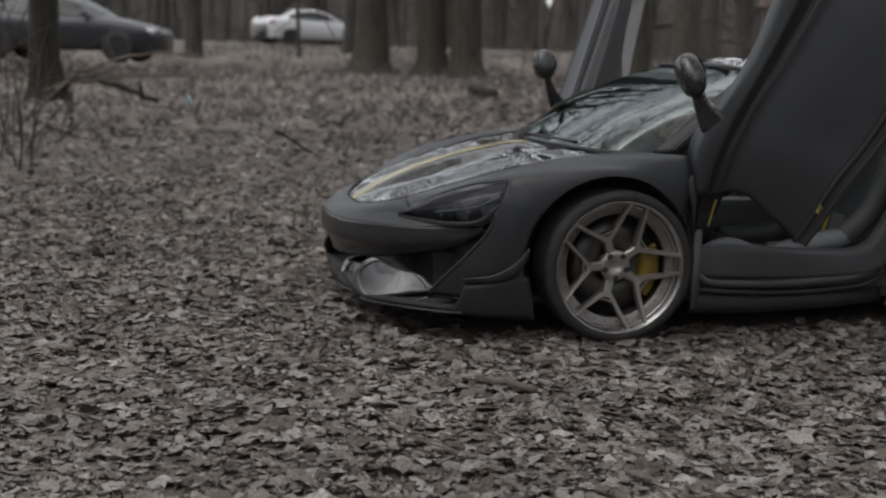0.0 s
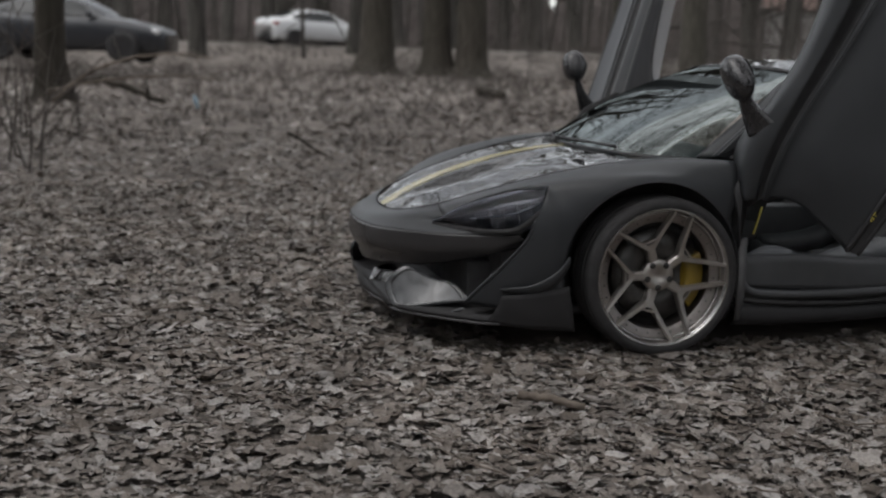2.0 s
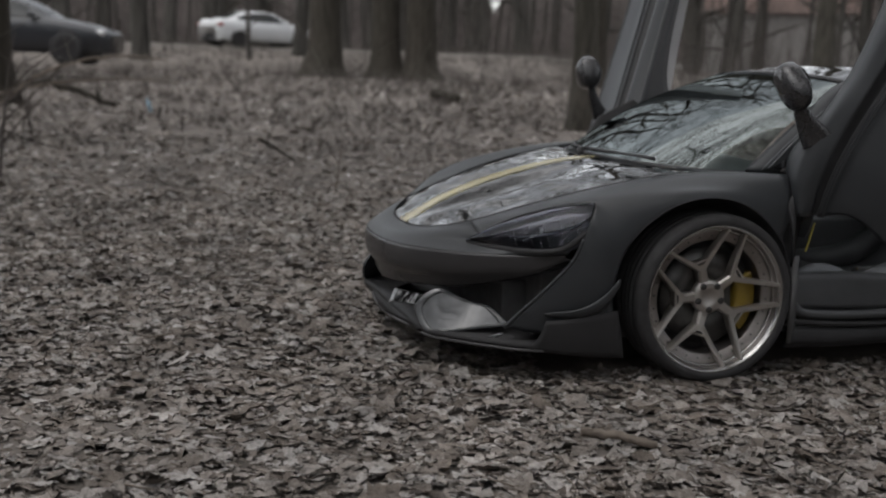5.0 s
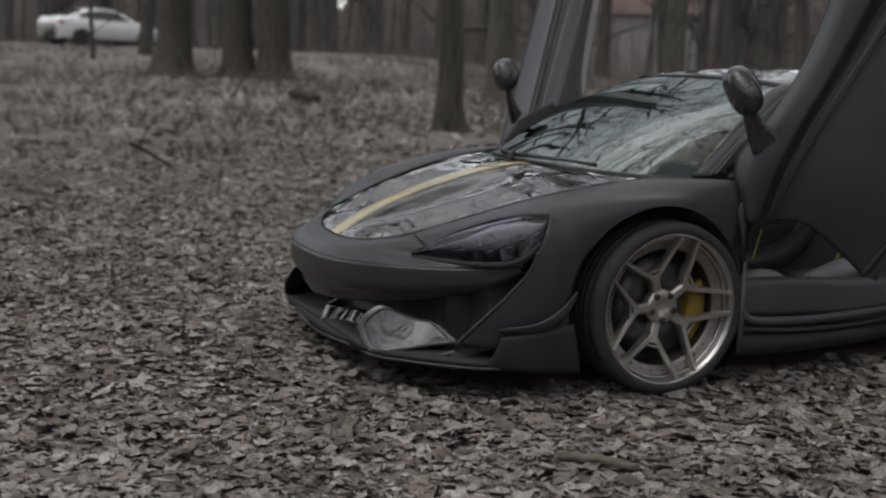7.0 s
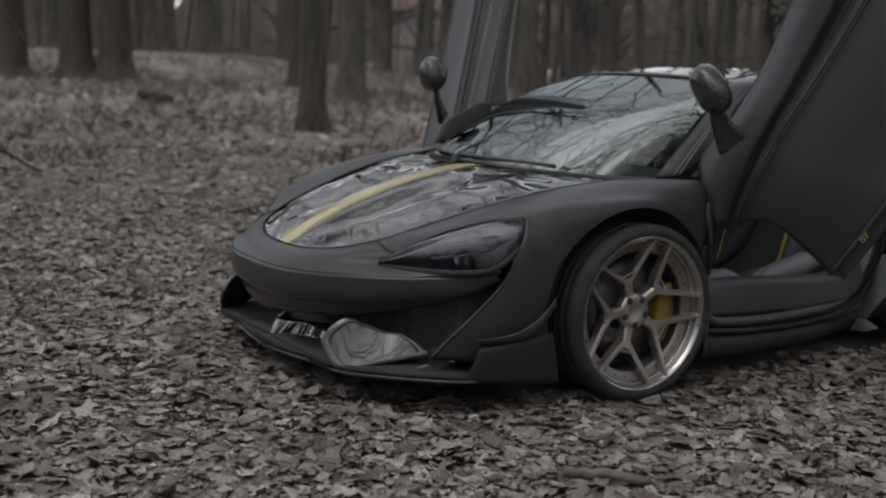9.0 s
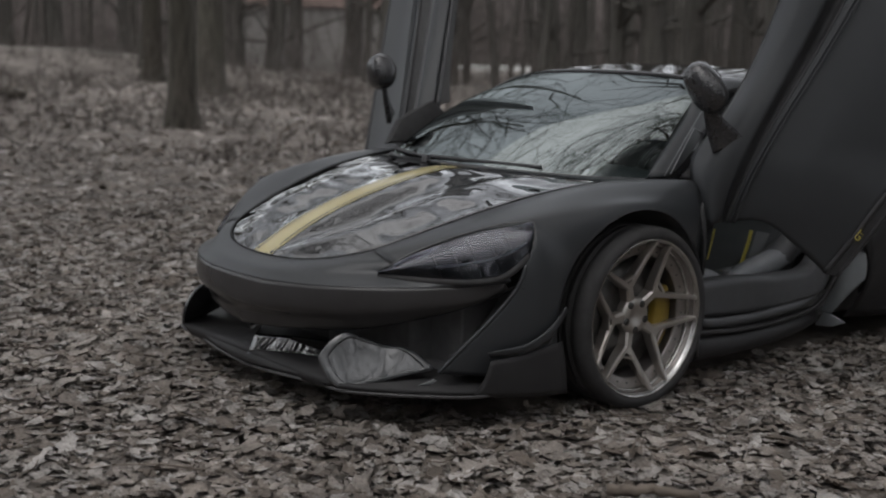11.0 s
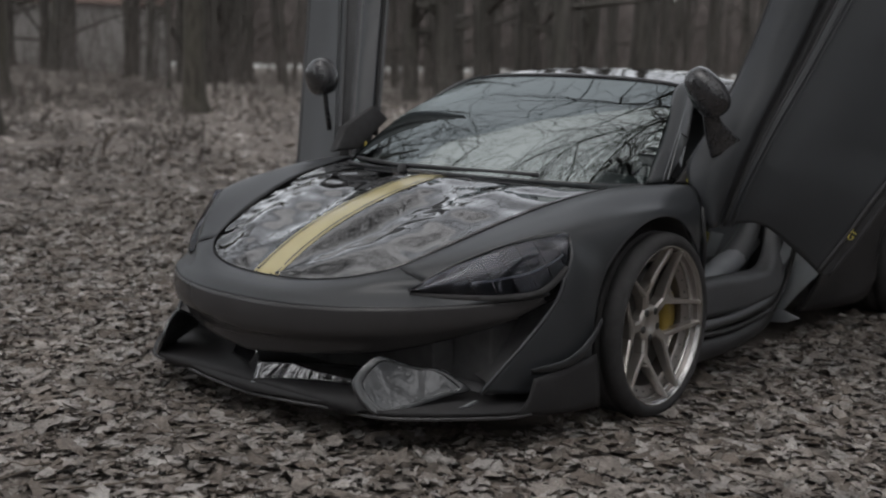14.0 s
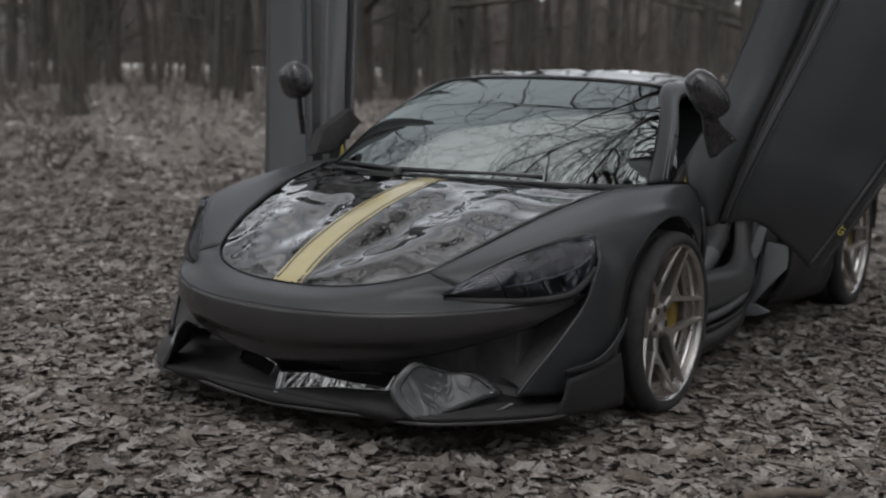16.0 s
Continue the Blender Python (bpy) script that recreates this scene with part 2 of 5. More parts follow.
def tube_mesh(bm, pts, radii, sides=8, cap=True):
    """Adds a tapered tube along pts."""
    rings, prev = [], None
    n = len(pts)
    for i, p in enumerate(pts):
        d = Vector(pts[min(i + 1, n - 1)]) - Vector(pts[max(i - 1, 0)])
        d.normalize()
        side = d.cross(Vector((0, 0, 1)) if abs(d.z) < 0.9 else Vector((1, 0, 0))).normalized() if prev is None else (prev - d * prev.dot(d)).normalized()
        prev = side
        up = d.cross(side)
        r = radii[i] if hasattr(radii, "__len__") else radii
        rings.append([bm.verts.new(Vector(p) + (side * math.cos(a) + up * math.sin(a)) * r) for a in [2 * math.pi * k / sides for k in range(sides)]])
    for a, b in zip(rings, rings[1:]):
        for k in range(sides):
            bm.faces.new((a[k], a[(k + 1) % sides], b[(k + 1) % sides], b[k]))
    if cap:
        bm.faces.new(rings[0][::-1])
        bm.faces.new(rings[-1])
    return bm


def tube(pts, r, sides=8, n=0):
    return tube_mesh(bmesh.new(), spline(pts, n) if n else pts, r, sides)


def lathe(profile, centre, sides=64, axis="x", closed=False):
    """Turns a profile of (radius, along the axis) about an axis through centre."""
    bm = bmesh.new()
    rings = []
    for r, a in profile:
        ring = []
        for k in range(sides):
            t = 2 * math.pi * k / sides
            c = (a, r * math.cos(t), r * math.sin(t)) if axis == "x" else (r * math.cos(t), r * math.sin(t), a)
            ring.append(bm.verts.new(Vector(centre) + Vector(c)))
        rings.append(ring)
    pairs = list(zip(rings, rings[1:])) + ([(rings[-1], rings[0])] if closed else [])
    for a, b in pairs:
        for k in range(sides):
            bm.faces.new((a[k], b[k], b[(k + 1) % sides], a[(k + 1) % sides]))
    bmesh.ops.recalc_face_normals(bm, faces=bm.faces)
    return bm


def block(lo, hi, bevel=0.0, m=None):
    bm = bmesh.new()
    bmesh.ops.create_cube(bm, size=1)
    for v in bm.verts:
        v.co = Vector([(lo[i] + hi[i]) / 2 + v.co[i] * (hi[i] - lo[i]) for i in range(3)])
    if bevel:
        bmesh.ops.bevel(bm, geom=bm.edges, offset=bevel, segments=2, affect="EDGES", profile=0.6)
    if m:
        bmesh.ops.transform(bm, matrix=m, verts=bm.verts)
    return bm


def prism(outline, thick, bevel=0.0, s=1):
    """A flat plate: a closed outline of points, thickened along its own normal."""
    bm = bmesh.new()
    vs = [bm.verts.new((s * x, y, z)) for x, y, z in outline]
    f = bm.faces.new(vs)
    f.normal_update()
    n = f.normal.copy()
    ext = bmesh.ops.extrude_face_region(bm, geom=[f])
    for v in ext["geom"]:
        if isinstance(v, bmesh.types.BMVert):
            v.co += n * thick
    bmesh.ops.recalc_face_normals(bm, faces=bm.faces)
    if bevel:
        bmesh.ops.bevel(bm, geom=bm.edges, offset=bevel, segments=2, affect="EDGES", profile=0.6)
    return bm


def thing(name, at, label, category, group="", kind=""):
    e = new(name)
    e.location = at
    e.empty_display_size = 0.1
    bpy.context.view_layer.update()
    return tagged(e, label, category, group, kind)


# ---- the black sports car: nose towards +y, x outwards from its middle ----
AXLE, TRACK, WHEELBASE = 0.311, 0.945, 2.54
car = thing("sports_car", (0, -1.2, 0), "matte black sports car with yellow stripe and raised doors", "car")

# lines shared by neighbouring panels, right half
HOOD_EDGE = [(0, 0.945, 0.476), (0.2, 0.93, 0.484), (0.35, 0.875, 0.506), (0.452, 0.78, 0.54), (0.52, 0.62, 0.598), (0.585, 0.4, 0.668), (0.645, 0.17, 0.725), (0.69, -0.05, 0.758)]
LAMP_TOP = [(0.532, 0.815, 0.480), (0.60, 0.735, 0.545), (0.69, 0.62, 0.606), (0.775, 0.505, 0.648), (0.835, 0.43, 0.660)]
LAMP_LOW = [(0.535, 0.823, 0.472), (0.66, 0.735, 0.466), (0.775, 0.635, 0.468), (0.85, 0.55, 0.49), (0.885, 0.475, 0.56)]
CREASE = [(0, 1.072, 0.424), (0.2, 1.058, 0.425), (0.38, 1.0, 0.429), (0.54, 0.897, 0.436), (0.68, 0.745, 0.442), (0.79, 0.60, 0.455), (0.845, 0.535, 0.466)]
LIP_LOW = [(0, 1.025, 0.238), (0.2, 1.005, 0.256), (0.35, 0.955, 0.272), (0.48, 0.88, 0.286), (0.62, 0.755, 0.325), (0.76, 0.62, 0.385), (0.845, 0.53, 0.45)]


def both(f, *a):
    for s in (1, -1):
        f(s, *a)


# hood: a crowned gloss panel with two hollows beside the spine
he = spline(HOOD_EDGE, 41)
centre = spline([(0, 0.945, 0.476), (0, 0.83, 0.543), (0, 0.65, 0.622), (0, 0.42, 0.694), (0, 0.2, 0.744), (0, 0.075, 0.762)], 41)
half = np.zeros((41, 25, 3))
for i in range(41):
    for j in range(25):
        u = j / 24
        p = centre[i] * (1 - u) + he[i] * u
        # spine plateau, hollow, outer ridge
        fade = math.sin(math.pi * min(1, i / 40)) ** 0.7
        hollow = math.exp(-((u - 0.34) / (0.09 if u < 0.34 else 0.17)) ** 2) * math.exp(-((i / 40 - 0.52) / 0.24) ** 2)
        ridge = math.exp(-((u - 0.68) / 0.14) ** 2) * fade
        p[2] += 0.020 * (1 - u**2) * fade * 0.8 - 0.034 * hollow + 0.015 * ridge
        half[i, j] = p
full = np.concatenate([half[:, ::-1] * [-1, 1, 1], half[:, 1:]], axis=1)
hood = thicken(part("hood", sheet(full), HOODPAINT, car, "gloss black hood with a yellow stripe"), 0.010, 1)


def hood_at(x, t):
    i = t * 40
    k = min(int(i), 39)
    line = half[k] * (1 - (i - k)) + half[k + 1] * (i - k)
    return np.array([np.interp(x, line[:, 0], line[:, c]) for c in range(3)])


def stripe(x0, x1, up, name, mat, label=""):
    g = []
    for t in np.linspace(0.004, 0.985, 40):
        row = []
        for x in np.linspace(x0, x1, 5):
            p = hood_at(abs(x), t)
            row.append((x, p[1], p[2] + up))
        g.append(row)
    return part(name, sheet(g), mat, hood, label)


stripe(-0.060, 0.060, 0.002, "stripe", YELLOW, "yellow painted stripe")
for a in (-0.049, 0.043):
    stripe(a, a + 0.006, 0.0032, "pinstripe", PIN, "thin dark line")
part("hood_seal", tube_mesh(bmesh.new(), np.concatenate([he[::-1] * [-1, 1, 1], he[1:]]) + [0, 0, 0.0025], 0.0024, 6), RUBBER, hood, "black shut line")


# shut line between bumper and wing: from the hood's edge to the lamp's upper edge
top_edge = spline([(x, y + 0.005, z - 0.001) for x, y, z in HOOD_EDGE[:4]], 25)
SEAM = [tuple(top_edge[-1]), (0.506, 0.792, 0.5255), (0.556, 0.787, 0.504)]


def front_panels(s):
    # top skin between hood and lamp, then on over the wheel to the door
    inner = [SEAM[0]] + [tuple(np.array(p) + [0.008, 0.004, 0]) for p in HOOD_EDGE[4:]] + [(0.765, -0.2, 0.768), (0.83, -0.365, 0.766)]
    mid = [SEAM[1], (0.62, 0.64, 0.598), (0.705, 0.5, 0.652), (0.76, 0.3, 0.71), (0.79, 0.12, 0.745), (0.815, -0.1, 0.765), (0.86, -0.36, 0.765)]
    crest = [SEAM[2]] + [LAMP_TOP[2], LAMP_TOP[4], (0.865, 0.26, 0.698), (0.875, 0.1, 0.72), (0.885, -0.1, 0.733), (0.89, -0.36, 0.74)]
    g = surface([inner, mid, crest], 13, 41)
    j0 = int(np.argmin(np.linalg.norm(g[-1] - np.array(LAMP_TOP[4]), axis=1)))
    # side below the crest down to the arch lip
    a = lambda deg, r=0.378: (r * math.cos(radians(deg)), AXLE + r * math.sin(radians(deg)))
    lip = [(0.925, *a(38)), (0.938, *a(62)), (0.943, *a(88)), (0.940, *a(115)), (0.93, *a(146))]
    mid2 = [(0.897, 0.37, 0.61), (0.916, 0.22, 0.675), (0.926, 0.05, 0.708), (0.926, -0.13, 0.70), (0.915, -0.36, 0.66)]
    # one continuous skin: wing over the wheel, strip beside the hood, cheek behind the headlamp
    rows = [g[0, j0:], g[6, j0:], g[12, j0:], spline(mid2, 41 - j0), spline(lip, 41 - j0)]
    over = np.stack([spline([r[j] for r in rows], 31) for j in range(41 - j0)], axis=1)
    iu = int(np.argmin(np.linalg.norm(over[:, 0] - np.array(LAMP_TOP[4]), axis=1)))
    strip = np.stack([spline([g[0, j], g[6, j], g[12, j]], iu + 1) for j in range(j0 + 1)], axis=1)
    strip += (over[:iu + 1, 0] - strip[:, j0])[:, None] * np.linspace(0, 1, j0 + 1)[None, :, None] ** 2
    # the corner behind the headlamp down to the blade line
    front = [LAMP_TOP[4], (0.886, 0.452, 0.615), (0.889, 0.49, 0.53), (0.88, 0.515, 0.458), (0.835, 0.60, 0.34), (0.785, 0.69, 0.235), (0.757, 0.735, 0.175)]
    back = [(0.925, *a(38)), (0.928, *a(25)), (0.929, *a(12)), (0.929, *a(2)), (0.926, *a(-9)), (0.92, *a(-19)), (0.912, *a(-28))]
    half_way = [tuple(0.5 * (np.array(p) + q) + [0.012, 0.012, 0]) for p, q in zip(front, np.array(back))]
    half_way[0] = (0.897, 0.37, 0.61)
    corner = surface([front, half_way, back], 31 - iu, 25)
    corner += (over[iu:, 0] - corner[:, 0])[:, None] * np.linspace(1, 0, 25)[None, :, None] ** 2
    skin = sheet(corner, s, bm=sheet(strip, s, bm=sheet(over, s)))
    bmesh.ops.recalc_face_normals(skin, faces=skin.faces)
    fender = cheek = thicken(part("front_fender", skin, MATTE, car, "matte black front wing"), 0.003)
    part("arch_lip", tube([(s * x, y, z) for x, y, z in [(0.912, *a(-28)), (0.918, *a(0)), (0.921, *a(20))] + lip + [(0.92, *a(170))]], 0.003, 8, 48), SATIN, fender)
    # wheel well liner
    well = [[(x, r * math.cos(t), AXLE + r * math.sin(t)) for t in np.linspace(radians(-30), radians(210), 40)] for x, r in ((0.915, 0.385), (0.6, 0.385), (0.6, 0.02))]
    part("wheel_well", sheet(well, s), VOID, fender, "dark wheel well liner")
    # rear edge of the wing behind the wheel
    part("wing_rear", thick_plate([(0.925, -0.33, 0.655), (0.925, -0.36, 0.55), (0.915, -0.37, 0.42), (0.90, -0.38, 0.42), (0.90, -0.40, 0.6), (0.885, -0.385, 0.74)], 0.012, s), SATIN, fender)
    part("arch_rear_panel", thick_plate([(0.90, -0.385, 0.45), (0.905, -0.385, 0.11), (0.86, -0.44, 0.11), (0.85, -0.44, 0.45)], 0.01, s), VOID, fender, "black panel behind the wheel")
    part("blade_edge", tube([(s * x, y, z) for x, y, z in front[2:]], 0.0075, 8, 24), MATTE, cheek, "raised edge of the cheek")
    # inner face of the blade, running back into the side intake
    inn = [front[3:], [(x - 0.05, y - 0.10, z) for x, y, z in front[3:]], [(x - 0.22, y - 0.2, z) for x, y, z in front[3:]]]
    part("intake_wall", sheet(surface(inn, 6, 12), s), VOID, cheek, "black intake wall")
    part("cheek_seam", tube([(s * 0.885, 0.518, 0.456), (s * 0.907, 0.468, 0.444), (s * 0.921, 0.43, 0.437)], 0.0018, 6, 8), RUBBER, cheek, "black shut line")
    # canard above the lower panel
    can = [[(0.862, 0.622, 0.250), (0.885, 0.58, 0.258), (0.918, 0.5, 0.275), (0.94, 0.42, 0.325), (0.953, 0.365, 0.392)],
           [(0.862, 0.614, 0.241), (0.886, 0.572, 0.246), (0.919, 0.492, 0.258), (0.942, 0.412, 0.302), (0.951, 0.358, 0.374)],
           [(0.85, 0.60, 0.228), (0.87, 0.56, 0.228), (0.9, 0.48, 0.235), (0.92, 0.41, 0.27), (0.925, 0.36, 0.34)]]
    thicken(part("canard", sheet(surface(can, 8, 24), s), MATTE, car, "matte black corner winglet"), 0.003)
    # lower panel in front of the wheel
    low = [[(0.872, 0.615, 0.222), (0.905, 0.5, 0.238), (0.932, 0.355, 0.268)], [(0.868, 0.64, 0.16), (0.91, 0.51, 0.16), (0.938, 0.338, 0.17)], [(0.853, 0.672, 0.112), (0.9, 0.52, 0.095), (0.932, 0.322, 0.085)]]
    thicken(part("lower_panel", sheet(surface(low, 8, 14), s), FLANK, car, "lacquered dark panel ahead of the wheel"), 0.003)


def thick_plate(pts, t, s=1, bevel=0.0):
    return prism(pts, t, bevel, s)


both(front_panels)

# nose skin: from the hood's front edge over the crease to the lower lip, one sheet across
upper = [(0, 1.0, 0.4665), (0.2, 0.984, 0.471), (0.36, 0.922, 0.486), (0.47, 0.848, 0.502), SEAM[2]]
shelf = [(0, 1.040, 0.453), (0.2, 1.024, 0.455), (0.36, 0.962, 0.461), (0.465, 0.882, 0.470), (0.533, 0.820, 0.4785)]
CORNER = (0.612, 0.824, 0.4385)
nose_top = surface([[tuple(p) for p in top_edge], upper, shelf, CREASE[:4] + [CORNER]], 22, 40)
# the shelf under each lamp joins the nose in one skin
k1 = int(np.argmin(np.linalg.norm(nose_top[:, -1] - np.array(shelf[-1]), axis=1)))
lamp_shelf = surface([LAMP_LOW[:4], [(0.574, 0.824, 0.458), (0.69, 0.725, 0.454), (0.80, 0.615, 0.46), (0.862, 0.53, 0.478)], [CORNER, CREASE[4], CREASE[5], CREASE[6]]], 22 - k1, 26)
lamp_shelf += (nose_top[k1:, -1] - lamp_shelf[:, 0])[:, None] * np.linspace(1, 0, 26)[None, :, None] ** 2
bm = sheet(np.concatenate([nose_top[:, ::-1] * [-1, 1, 1], nose_top[:, 1:]], axis=1))
sheet(lamp_shelf, -1, bm=sheet(lamp_shelf, 1, bm=bm))
bmesh.ops.recalc_face_normals(bm, faces=bm.faces)
nose = thicken(part("front_bumper", bm, MATTE, car, "matte black rounded nose"), 0.003)
mid_face = [(x, y + 0.002, 0.5 * z + 0.5 * q) for (x, y, z), (_, _, q) in zip(CREASE, LIP_LOW)]
low_face = [(0.6 * a[0] + 0.4 * b[0], 0.35 * a[1] + 0.65 * b[1], 0.25 * a[2] + 0.75 * b[2]) for a, b in zip(CREASE, LIP_LOW)]
under = [(x, y - 0.09, z + 0.01) for x, y, z in LIP_LOW]
face = surface([CREASE, mid_face, low_face, LIP_LOW, under], 24, 50)
thicken(part("bumper_face", sheet(np.concatenate([face[:, ::-1] * [-1, 1, 1], face[:, 1:]], axis=1)), LACQUER, nose, "satin front face of the bumper"), 0.003)


def nose_sides(s):
    part("bumper_seam", tube([(s * x, y, z + 0.0005) for x, y, z in SEAM], 0.0022, 6, 10), RUBBER, nose, "black shut line")
    # headlamp
    low = LAMP_LOW + [(0.862, 0.437, 0.645)]
    topc = [LAMP_TOP[0], LAMP_TOP[1], LAMP_TOP[2], LAMP_TOP[3], LAMP_TOP[4], (0.845, 0.428, 0.658)]
    bulge = [tuple(0.5 * (np.array(p) + q) + [0.012, 0.014, 0.006]) for p, q in zip(topc, np.array(low))]
    lens_grid = surface([topc, bulge, low], 12, 30)
    back = lens_grid + np.array([-0.045, -0.05, -0.015])
    lamp = part("headlight", sheet(back, s), HOUSING, car, "dark headlight with a smoked lens")
    thicken(part("lens", sheet(lens_grid, s), LENS, lamp, "clear lens"), 0.003)
    part("lamp_trim", tube([(s * x, y, z - 0.002) for x, y, z in low[:5]], 0.0105, 8, 30), RUBBER, lamp, "black lower trim")
    part("lamp_gasket", tube([(s * x, y, z) for x, y, z in topc + [(0.872, 0.44, 0.635), (0.886, 0.462, 0.59)]], 0.003, 6, 36), VOID, lamp)
    dl = lens_grid[7, 9:25] + np.array([-0.004, -0.005, -0.001])
    part("light_guide", tube_mesh(bmesh.new(), dl * [s, 1, 1], 0.0034, 8), GUIDE, lamp, "pale light guide")
    for c in ((0.70, 0.60, 0.535), (0.775, 0.505, 0.565)):
        bm = lathe([(0.0, 0.0), (0.012, 0.004), (0.019, 0.0), (0.022, -0.03)], (0, 0, 0), 20, "z")
        bmesh.ops.transform(bm, matrix=Matrix.Translation((s * c[0], c[1], c[2])) @ Euler((radians(-75), 0, radians(-s * 30))).to_matrix().to_4x4(), verts=bm.verts)
        part("projector", bm, STEEL, lamp, "round projector")
    for k in range(6):
        j = 9 + 3 * k
        rib = [lens_grid[i, j] + np.array([-0.028, -0.030, -0.008]) for i in range(1, 11)]
        part("lamp_rib", tube_mesh(bmesh.new(), np.array(rib) * [s, 1, 1], 0.0045, 6), STEEL, lamp, "dark inner rib")


def nose_low(s):
    # forged carbon side blade on the splitter
    edge_top = [(0.473, 1.012, 0.212), (0.484, 0.975, 0.258), (0.496, 0.925, 0.283), (0.522, 0.865, 0.262), (0.56, 0.80, 0.238), (0.61, 0.745, 0.23), (0.685, 0.69, 0.168)]
    edge_low = [(0.473, 1.014, 0.208), (0.50, 1.01, 0.165), (0.553, 0.982, 0.116), (0.59, 0.92, 0.122), (0.62, 0.85, 0.135), (0.65, 0.775, 0.15), (0.687, 0.688, 0.162)]
    loop = np.concatenate([spline(edge_top, 30), spline(edge_low, 30)[::-1][1:-1]])
    mid = loop.mean(axis=0)
    out = np.cross(loop[20] - loop[5], loop[45] - loop[20])
    out *= np.sign(out[1]) / np.linalg.norm(out)
    ring = lambda k, up: mid + (loop - mid) * k + out * up
    # chamfered border round a slightly sunken face
    blade = thicken(part("splitter_blade", sheet([ring(1.0, -0.012), ring(1.0, -0.004), ring(0.985, 0.0), ring(0.97, 0.0015), ring(0.86, 0.004), ring(0.83, 0.004), ring(0.80, 0.0)], s, True), CARBON, car, "forged carbon side blade with a chamfered border"), 0.008, -1)
    inner = ring(0.81, 0.0)
    low = np.concatenate([inner[:1], inner[30:][::-1], inner[29:30]])
    part("blade_face", sheet([inner[:30] * (1 - k) + low * k for k in np.linspace(0, 1, 9)], s), CARBON, blade, "sunken carbon face")
    part("blade_back", sheet([ring(1.0, -0.011), ring(0.5, -0.016), ring(0.02, -0.016)], s, True), SATIN, blade)


both(nose_sides)
both(nose_low)

# splitter plate
outline = [(0, 1.02), (0.2, 1.012), (0.4, 0.985), (0.56, 0.978), (0.68, 0.885), (0.79, 0.765), (0.853, 0.675), (0.875, 0.55), (0.87, 0.42)]
o = spline([(x, y, 0) for x, y in outline], 40)
ring = np.concatenate([o, o[::-1][:-1] * [-1, 1, 0]])[:, :2]
bm = bmesh.new()
zz = lambda x: 0.092 + 0.022 * min(1, abs(x) / 0.55)
vs = [bm.verts.new((x, y, zz(x))) for x, y in np.concatenate([o, o[1:] * [-1, 1, 0]])[:, :2]]
right, left = vs[:40], [vs[0]] + vs[40:]
for i in range(39):
    bm.faces.new((right[i], right[i + 1], left[i + 1], left[i])) if i else bm.faces.new((right[0], right[1], left[1]))
splitter = thicken(part("front_splitter", bm, FLANK, car, "dark lacquered carbon front splitter"), 0.016, -1)
part("splitter_edge", tube_mesh(bmesh.new(), [(x, y, zz(x) - 0.006) for x, y in np.concatenate([o[::-1] * [-1, 1, 0], o[1:]])[:, :2]], 0.0065, 8), LACQUER, splitter, "polished splitter edge")


def mouth(s):
    # upright gloss vane under the bumper, a small fin, and black ducts behind
    v = surface([[(0.0, 0.997, 0.122), (0.12, 0.908, 0.127), (0.34, 0.81, 0.13)], [(0.0, 0.983, 0.155), (0.12, 0.893, 0.158), (0.34, 0.792, 0.16)], [(0.0, 0.970, 0.187), (0.12, 0.877, 0.189), (0.34, 0.774, 0.19)]], 7, 16)
    vane = thicken(part("intake_vane", sheet(v, s), VANE, splitter, "gloss black vane swept back from the middle"), 0.006)
    part("vane_foot", tube([(s * x, y + 0.006, z) for x, y, z in ((0.0, 0.997, 0.119), (0.12, 0.908, 0.124), (0.34, 0.81, 0.127))], 0.004, 6, 12), GREYTRIM, vane, "bright lower edge")
    part("splitter_fin", prism([(0.70, 0.80, 0.120), (0.745, 0.745, 0.152), (0.75, 0.735, 0.148), (0.722, 0.765, 0.120)], 0.004, 0.0, s), GREYTRIM, splitter, "small bright fin on the splitter")
    part("intake_duct", block((min(0.002 * s, s * 0.66), 0.40, 0.12), (max(0.002 * s, s * 0.66), 0.56, 0.40), 0.01), VOID, nose, "black intake duct")
    part("mouth_back", block((min(0.0, s * 0.5), 0.52, 0.1), (max(0.0, s * 0.5), 0.66, 0.30), 0.01), VOID, nose, "black radiator opening")


both(mouth)
# floor pan and inner structure
part("floor_pan", block((-0.70, -3.35, 0.1), (0.70, 0.6, 0.15), 0.02), VOID, car, "black flat underbody")
part("front_bulkhead", block((-0.56, -0.30, 0.15), (0.56, 0.55, 0.52), 0.04), VOID, car)


